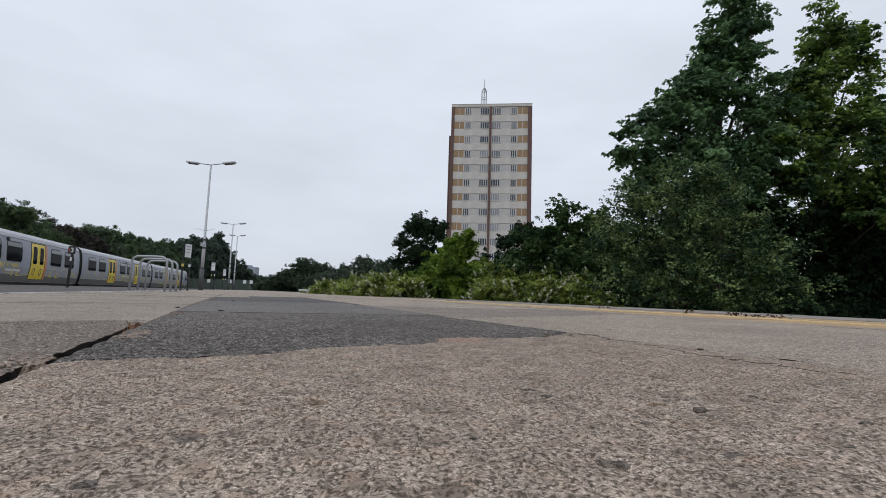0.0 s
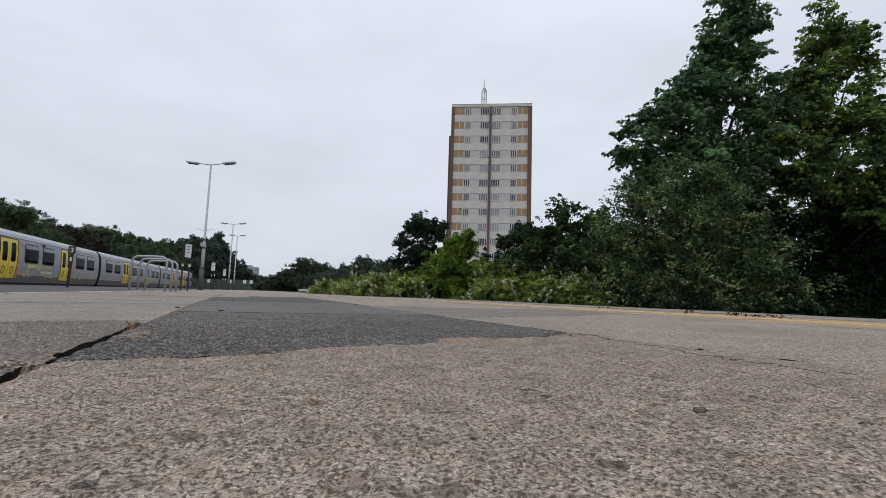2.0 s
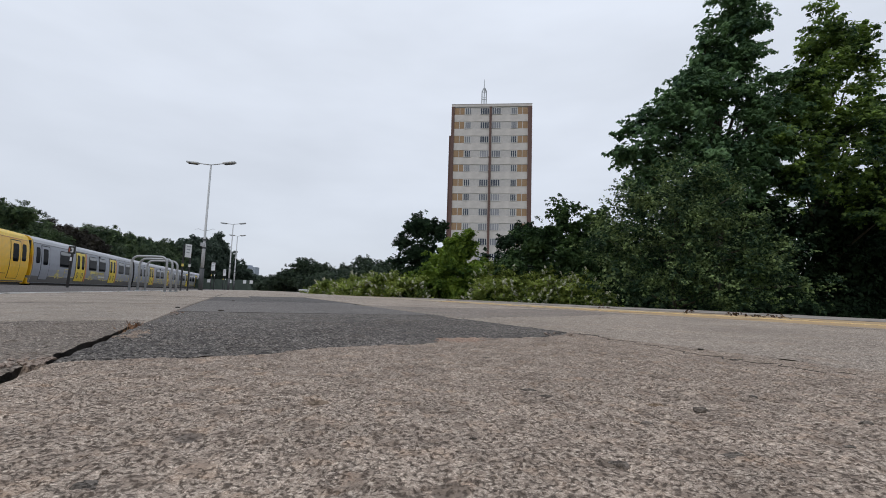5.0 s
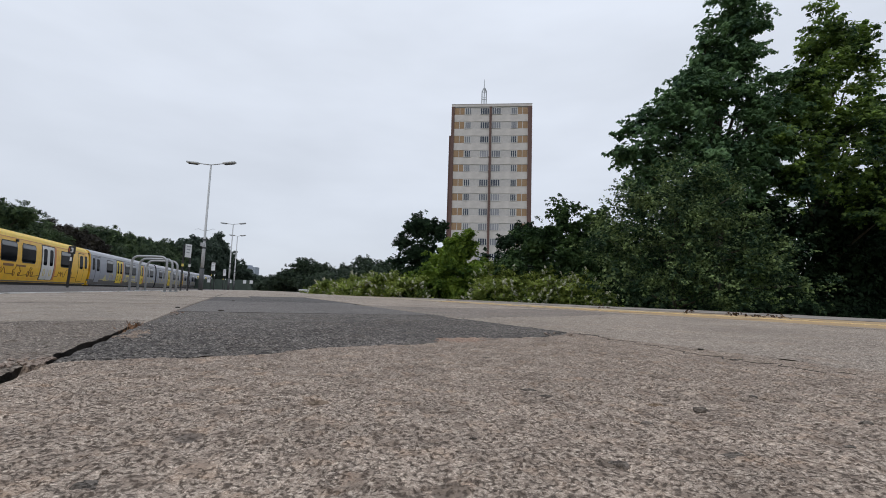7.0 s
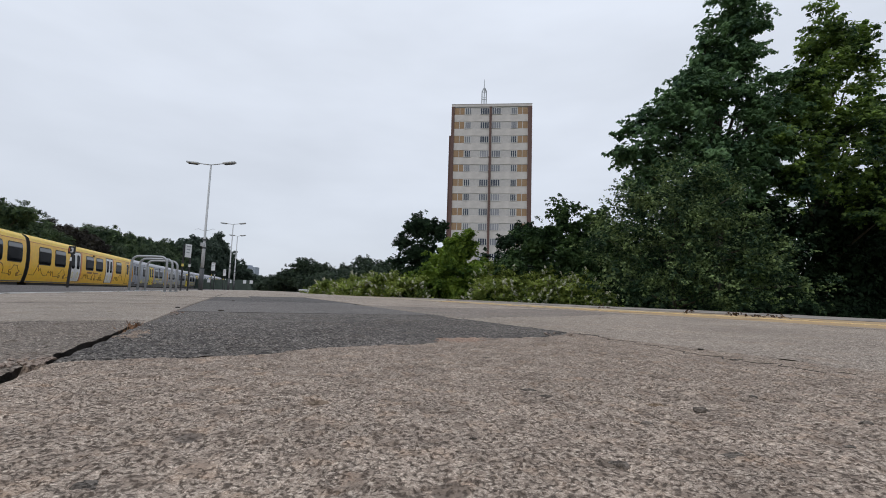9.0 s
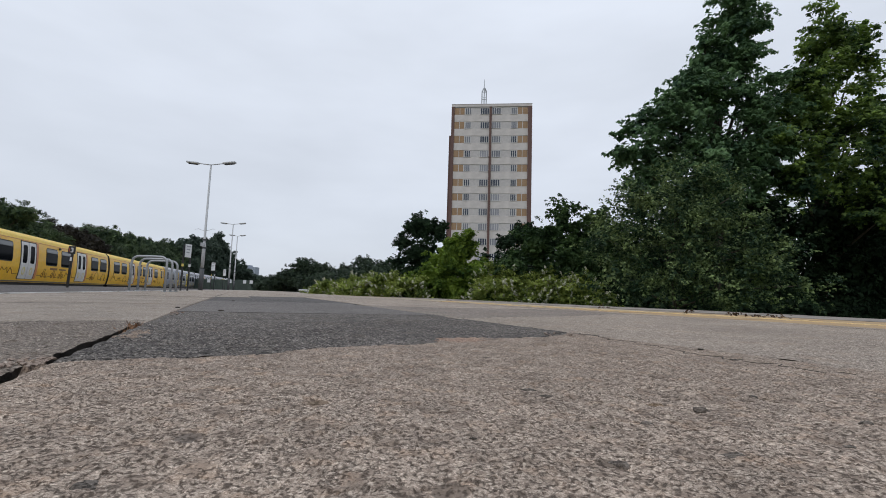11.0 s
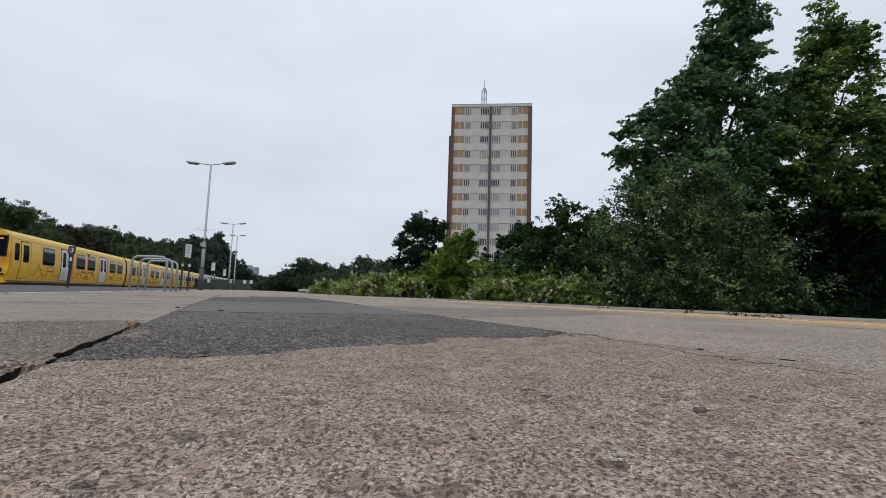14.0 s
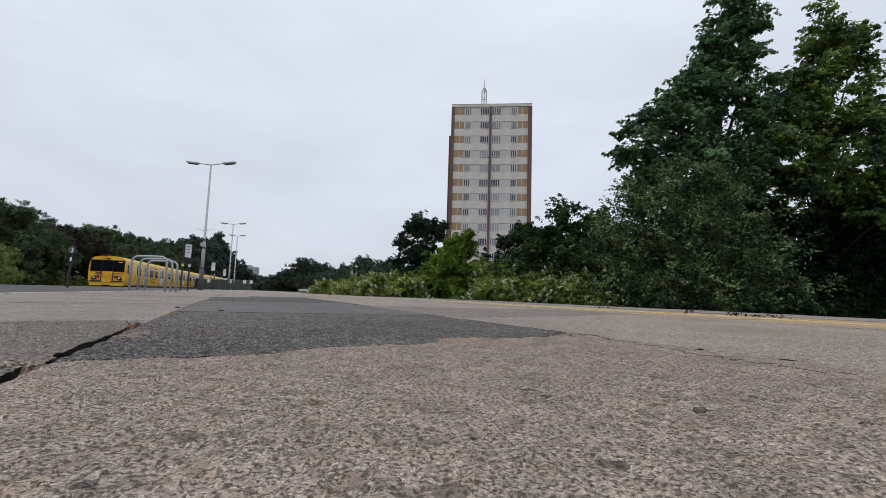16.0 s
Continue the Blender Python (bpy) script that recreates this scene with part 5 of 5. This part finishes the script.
def cracks():
    """Thin ragged cracks across the slabs, filled with dirt, and crumbs where slabs meet."""
    r = random.Random(31)
    ground_piece = bpy.data.objects["platform"]
    for pts in (((5.2, 8.0), (5.6, 8.5), (5.5, 9.0), (6.2, 9.75)), ((8.0, 8.0), (8.6, 9.0), (8.3, 9.7)), ((9.5, 11.5), (10.5, 12.5), (11.0, 13.4)),
                ((5.4, 9.85), (5.9, 10.4), (5.7, 11.3)), ((1.4, 11.2), (1.22, 11.18), (0.82, 11.05), (0.66, 11.07), (0.5, 11.07)), ((1.24, 10.96), (1.32, 11.05), (1.41, 11.2)), ((3.3, 8.3), (3.5, 8.9), (3.62, 9.3)), ((12.0, 8.0), (12.6, 9.2), (13.2, 9.7))):
        bm = bmesh.new()
        line = []
        for (ua, oa), (ub, ob) in zip(pts, pts[1:]):
            for k in range(8):
                line.append((ua + (ub - ua) * k / 8 + r.uniform(-0.03, 0.03), oa + (ob - oa) * k / 8 + r.uniform(-0.03, 0.03)))
        rows = []
        for u, o in line:
            w = r.uniform(0.0002, 0.0018) * (1 + u * 0.45)
            rows.append([bm.verts.new(spot(u + d, o, z)) for d, z in ((-w, 0.0), (w, 0.0), (w * 0.5, 0.0009), (-w * 0.5, 0.0009))])
        for a, b in zip(rows, rows[1:]):
            for k in range(4):
                bm.faces.new((a[k], b[k], b[(k + 1) % 4], a[(k + 1) % 4]))
        bm.faces.new(rows[0])
        bm.faces.new(rows[-1][::-1])
        bmesh.ops.recalc_face_normals(bm, faces=bm.faces)
        part("crack", bm, DARK_DIRT, ground_piece)
    for i in range(58):
        u, o = (0.87 + r.gauss(0, 0.035), 9.772 + r.uniform(-0.03, 0.03)) if i < 34 else (1.33 + r.gauss(0, 0.04), 11.08 + r.gauss(0, 0.05)) if i < 46 else (2.45 + r.gauss(0, 0.15), 9.8 + r.gauss(0, 0.02))
        d = r.uniform(0.0015, 0.0045)
        bm = bmesh.new()
        bmesh.ops.create_icosphere(bm, subdivisions=2, radius=d)
        for v in bm.verts:
            v.co = Vector((v.co.x * 1.3, v.co.y, v.co.z * 0.7)) * (1 + 0.8 * noise.noise(v.co * 330 + Vector((i, 0, 0))))
        ob = part("stone_crumb", bm, CRUMB)
        tagged(ob, "crumb of broken concrete at the slab joint", "stone", "concrete crumbs")
        ob.location = spot(u, o, d * 0.4 - 0.0005)


def mound(name, u0, o0, ru, ro, low, high, grain, material, label):
    """A ragged low patch of sand and crumbs that tapers into the slab round it."""
    bm = bmesh.new()
    bmesh.ops.create_grid(bm, x_segments=44, y_segments=36, size=1.0)
    for v in bm.verts:
        u, o = u0 + v.co.x * ru, o0 + v.co.y * ro
        fade = max(0.0, 1 - (v.co.x ** 2 + v.co.y ** 2) ** 0.5 + 0.5 * noise.noise(Vector((u * 40, o * 40, 9))))
        h = noise.noise(Vector((u * 70, o * 70, 0))) * grain + noise.noise(Vector((u * 210, o * 210, 3))) * grain * 0.8
        v.co = spot(u, o, low + (high - low) * min(1, fade * 1.7) + h * min(1, fade * 3))
    part(name, bm, material, bpy.data.objects["platform"], label)


def rubble():
    mound("rubble", 0.88, 9.774, 0.045, 0.024, -0.016, 0.0, 0.005, SANDY, "sandy crumbled concrete")
    mound("sand_patch", 1.155, 10.63, 0.075, 0.1, -0.012, 0.0035, 0.002, PINKISH, "pinkish worn patch at the asphalt edge")
    mound("sand_patch", 1.4, 9.83, 0.22, 0.045, -0.012, 0.0, 0.004, SANDY, "sandy crumbs beside the joint")


def set_stones():
    """Larger worn stones showing flush in the face of the slab."""
    ground_piece = bpy.data.objects["platform"]
    for i, (x, y, a, b, m) in enumerate(((0.244, 0.382, 0.016, 0.013, PEBBLE), (0.137, 0.354, 0.012, 0.008, PEBBLE), (0.362, 0.411, 0.012, 0.008, PEBBLE), (0.134, 0.582, 0.012, 0.009, PEBBLE), (-0.213, 0.289, 0.015, 0.012, PEBBLE),
                                         (0.305, 0.54, 0.012, 0.01, PEBBLE), (0.3, 0.335, 0.012, 0.008, BROWN_PEBBLE), (0.21, 0.47, 0.01, 0.008, PEBBLE), (-0.02, 0.5, 0.009, 0.007, BROWN_PEBBLE), (-0.19, 0.46, 0.01, 0.006, BROWN_PEBBLE), (0.12, 0.62, 0.014, 0.007, PEBBLE), (0.42, 0.62, 0.013, 0.009, PEBBLE), (0.46, 0.5, 0.011, 0.007, PEBBLE), (0.03, 0.4, 0.008, 0.004, DARK_DIRT), (-0.3, 0.52, 0.012, 0.007, PEBBLE), (0.35, 0.36, 0.012, 0.007, BROWN_PEBBLE))):
        bm = bmesh.new()
        bmesh.ops.create_icosphere(bm, subdivisions=3, radius=1)
        for v in bm.verts:
            k = 1 + 0.55 * noise.noise(v.co * 1.6 + Vector((i * 7.3, 0, 0))) + 0.2 * noise.noise(v.co * 5 + Vector((0, i, 0)))
            v.co = Vector((v.co.x * a * k * 0.68 + x, v.co.y * b * k * 0.68 + y, v.co.z * 0.004 - 0.0035 + 0.0012 * noise.noise(v.co * 3)))
        part("embedded_stone", bm, m, ground_piece, smooth=True)


def litter():
    """Dry weeds in the open joint, leaf litter by the line, and loose chips."""
    rng = np.random.RandomState(7)
    for name, label, u, o, n, size, wide, mat in (
            ("weed_tuft", "dry reddish weed tuft growing in the joint", 1.62, 9.787, 90, 0.0075, (0.06, 0.012), WEED),
            ("weed_tuft", "small dry weed tuft in the joint", 2.5, 9.8, 24, 0.007, (0.12, 0.012), WEED)):
        p = spot(u, o, -0.012)
        t = thing(name, label, "weed", Matrix.Translation(p), "weeds in the joint")
        base = np.outer(rng.normal(size=n) * wide[0], ALONG) + np.outer(rng.normal(size=n) * wide[1], ACROSS)
        d = np.stack((rng.normal(size=n) * 0.5, rng.normal(size=n) * 0.5, np.full(n, 1.0)), -1)
        d /= np.linalg.norm(d, axis=1)[:, None]
        h = size * (0.6 + rng.rand(n))[:, None]
        b = np.concatenate((base, np.zeros((n, 1))), 1)
        side_v = np.cross(d, rng.normal(size=(n, 3)))
        side_v /= np.linalg.norm(side_v, axis=1)[:, None]
        v = np.stack((b - side_v * 0.0014, b + side_v * 0.0014, b + d * h + side_v * 0.0012, b + d * h * 1.9 + rng.normal(size=(n, 3)) * 0.008), 1).reshape(-1, 3)
        i = np.arange(n)[:, None] * 4
        me = from_arrays("foliage", v, np.concatenate((i + [0, 1, 2], i + [0, 2, 3])))
        mesh_part("foliage", me, mat, t)
    for u, o, n, w in ((3.49, 15.1, 26, 0.04), (3.12, 15.05, 34, 0.16), (3.95, 15.0, 10, 0.03), (5.6, 15.2, 10, 0.1), (9.6, 14.6, 8, 0.06)):
        p = spot(u, o, 0.002)
        t = thing("leaf_litter", "heap of dry brown leaves beside the yellow line", "leaves", Matrix.Translation(p), "leaf litter")
        pos = np.concatenate((np.outer(rng.normal(size=n) * w, ALONG) + np.outer(rng.normal(size=n) * 0.06, ACROSS), np.abs(rng.normal(size=(n, 1))) * 0.014 + 0.004), 1)
        nrm = rng.normal(size=(n, 3)) * 0.5 + np.array((0, 0, 0.8))
        mesh_part("foliage", leaf_mesh("foliage", pos, nrm, 0.036 * (0.5 + rng.rand(n)), 1, rng), DRY_LEAF, t)
    r = random.Random(5)
    for x, y, d in ((-1.56, 2.7, 0.011), (-1.18, 2.45, 0.013), (0.68, 1.2, 0.006), (2.06, 2.0, 0.009), (-2.1, 4.6, 0.012)):
        bm = bmesh.new()
        bmesh.ops.create_icosphere(bm, subdivisions=2, radius=d)
        for v in bm.verts:
            v.co = Vector((v.co.x * 1.3, v.co.y, v.co.z * 0.4)) * (1 + 0.3 * noise.noise(v.co * 60))
        ob = part("stone_chip", bm, BLACK_PAINT if r.random() < 0.6 else DARK_DIRT)
        tagged(ob, "small dark stone chip lying on the platform", "stone", "loose chips")
        ob.location = (x, y, d * 0.3)


def lamp_post(x, y, h, arm, turn, label, bracket=False):
    t = thing("lamp_post", label, "street lamp", pose(x, y, 0, 0, 0, turn), "platform lamp posts")
    part("lower_shaft", tubed([(0, 0, 0), (0, 0, 1.2)], 0.115, 14), DARK_GREY, t, "dark grey painted base", smooth=True)
    part("shaft", tubed([(0, 0, 1.25), (0, 0, 2.6), (0, 0, 2.65), (0, 0, h)], [0.09, 0.09, 0.065, 0.048], 12), POLE_GREY, t, smooth=True)
    if bracket:
        for s in (-1, 1):
            part("bracket", tubed([(0, 0, 3.3), (s * 0.2, 0, 3.34), (s * 0.42, 0, 3.42), (s * 0.58, 0, 3.37)], [0.012, 0.008, 0.008, 0.006], 6), GALV, t, "thin steel bracket", smooth=True)
        part("control_box", boxed(-0.13, 0.13, -0.16, -0.1, 2.42, 2.62, bevel=0.015), GALV, t)
    for z in (2.3, 2.75):
        part("band", tubed([(0, 0, z), (0, 0, z + 0.09)], 0.115, 12), DARK_GREY, t)
    for s in (-1, 1):
        part("arm", tubed([(0, 0, h - 0.03), (s * arm * 0.4, 0, h + 0.03), (s * arm * 0.65, 0, h + 0.06)], 0.03, 8), POLE_GREY, t, smooth=True)
        head = part("lamp_head", boxed(-0.36, 0.36, -0.13, 0.13, -0.05, 0.06, bevel=0.045, m=pose(s * arm * 0.86, 0, h + 0.09, 0, -6 * s, 0)), POLE_GREY, t)
        part("lens", boxed(-0.26, 0.26, -0.1, 0.1, -0.085, -0.045, bevel=0.015, m=pose(s * arm * 0.86, 0, h + 0.09, 0, -6 * s, 0)), DARK_GREY, head)


def lamp_posts():
    lamp_post(-13.27, 25, 7.1, 1.25, -4, "tall pale grey twin-arm lamp post with dark base", True)
    lamp_post(-22.55, 48, 7.05, 1.2, -4, "pale grey twin-arm lamp post further along the platform")
    lamp_post(-27.5, 60, 7.2, 0.8, 6, "slim grey twin-arm lamp post near the platform end")


def marker_post():
    p = (-12.6, 15.3)
    t = thing("stop_marker", "leaning black post with a small stop board showing 3", "sign", pose(*p, 0, 0, 2.5, 0), "")
    part("post", boxed(-0.032, 0.032, -0.03, 0.03, 0, 1.2, bevel=0.008), BLACK_PAINT, t)
    b = part("board", boxed(-0.125, 0.125, -0.05, -0.03, 1.14, 1.4, bevel=0.008), BLACK_PAINT, t)
    part("red_bar", boxed(-0.1, -0.06, -0.057, -0.049, 1.21, 1.34), SIGN_RED, b)
    font = bpy.data.curves.new("numeral", "FONT")
    font.body, font.size, font.extrude, font.offset = "3", 0.22, 0.004, 0.004
    me = bpy.data.meshes.new_from_object(bpy.data.objects.new("t", font))
    for v in me.vertices:
        v.co = Vector((-0.035 + v.co.x, -0.056 - v.co.z, 1.19 + v.co.y))
    mesh_part("numeral", me, SIGN_WHITE, b, "white numeral")
    part("label", boxed(-0.035, 0.035, -0.036, -0.029, 0.9, 1.02), SIGN_WHITE, t)


def board_on_posts(x, y, z0, z1, wide, gap, label, turn=0):
    t = thing("platform_sign", label, "sign", pose(x, y, 0, 0, 0, turn), "platform signs")
    for s in (-gap / 2, gap / 2):
        q = part("post", boxed(s - 0.024, s + 0.024, -0.024, 0.024, 0, z1 - 0.05, bevel=0.006), BLACK_PAINT, t)
        part("band", boxed(s - 0.028, s + 0.028, -0.028, 0.028, z0 * 0.72, z0 * 0.8), SIGN_YELLOW if s < 0 else SIGN_WHITE, q)
    b = part("board", boxed(-wide / 2, wide / 2, -0.055, -0.025, z0, z1, bevel=0.006), SIGN_WHITE, t)
    for i in range(3):
        part("writing_bar", boxed(-wide * 0.36, wide * (0.34 - 0.1 * i), -0.06, -0.054, z1 - 0.12 - 0.12 * i, z1 - 0.07 - 0.12 * i), GALV, b)


def signs():
    board_on_posts(-10.2, 18, 1.32, 1.85, 0.36, 0.42, "white platform notice board on two black posts", 85)
    board_on_posts(-17.7, 35, 1.5, 2.12, 0.28, 0.25, "small white notice on two black posts")
    board_on_posts(-21.6, 45, 1.4, 2.05, 0.26, 0.22, "small white notice on black posts near the fence")


def far_fence():
    t = thing("palisade_fence", "dark green palisade fence with white notices at the platform end", "fence")
    for i in range(60):
        x = -43.5 + i * 0.2
        bm = boxed(-0.05, 0.05, -0.01, 0.01, 0, 1.7)
        part("pale", bm, FENCE_GREEN, t).location = (x, 75 + 0.0 * i, 0)
    for z in (0.4, 1.4):
        part("fence_rail", boxed(-43.6, -31.5, 75.02, 75.06, z, z + 0.06), FENCE_GREEN, t)
    part("backing_mesh", boxed(-43.6, -31.5, 75.07, 75.09, 0.05, 1.6), FENCE_GREEN, t)
    for x in (-38.5, -35.0, -32.6, -31.5):
        part("notice", boxed(x - 0.26, x + 0.26, 74.93, 74.96, 1.1, 1.65), SIGN_WHITE, t, "white notice")


def trackside():
    t = thing("concrete_beam", "white concrete beam lying across the far platform edge", "beam", pose(-11.95, 40, 0, 0, 0, 4))
    part("beam", boxed(-0.6, 0.6, -0.12, 0.12, 0.12, 0.3, bevel=0.02), SIGN_WHITE, t)
    for x in (-0.4, 0.4):
        part("block", boxed(x - 0.1, x + 0.1, -0.12, 0.12, 0, 0.12), COPING, t)
    t = thing("ground_signal", "small black ground signal with a white lens", "signal", Matrix.Translation((-35.2, 90, -0.9)))
    part("post", tubed([(0, 0, 0), (0, 0, 2.0)], 0.06, 8), BLACK_PAINT, t)
    h = part("signal_head", boxed(-0.35, 0.35, -0.15, 0.15, 1.9, 3.0, bevel=0.08), BLACK_PAINT, t)
    part("signal_lens", tubed([(0, -0.15, 2.3), (0, -0.2, 2.3)], 0.2, 12), SIGN_WHITE, h)


def distance():
    # haze on the high-rise and bridge is in their colour, not the air
    t = thing("apartment_tower", "high-rise far away, haze put into its grey", "building", Matrix.Translation((-171.7, 400, 0)))
    part("wall", boxed(-7.8, 2, -5, 5, -2, 21.6), HAZE_TINT_GREY, t)
    part("wall", boxed(2, 7.8, -4, 5, -2, 20), HAZE_TINT_GREY, t)
    t = thing("road_bridge", "road bridge over the railway, haze put into its pale grey", "bridge", Matrix.Translation((-59, 150, 0)))
    part("deck", boxed(-14, 9, 0, 6, 3.2, 4.4), HAZE_TINT_GREY, t)
    part("pier", boxed(-14, -9, 0, 6, -1, 3.2), HAZE_TINT_GREY, t)
    part("pier", boxed(4, 9, 0, 6, -1, 3.2), HAZE_TINT_GREY, t)


ground()
platform()
tower()
woods()
trains()
cycle_stands()
lamp_posts()
marker_post()
cracks()
rubble()
set_stones()
litter()
signs()
far_fence()
trackside()
distance()
motions()
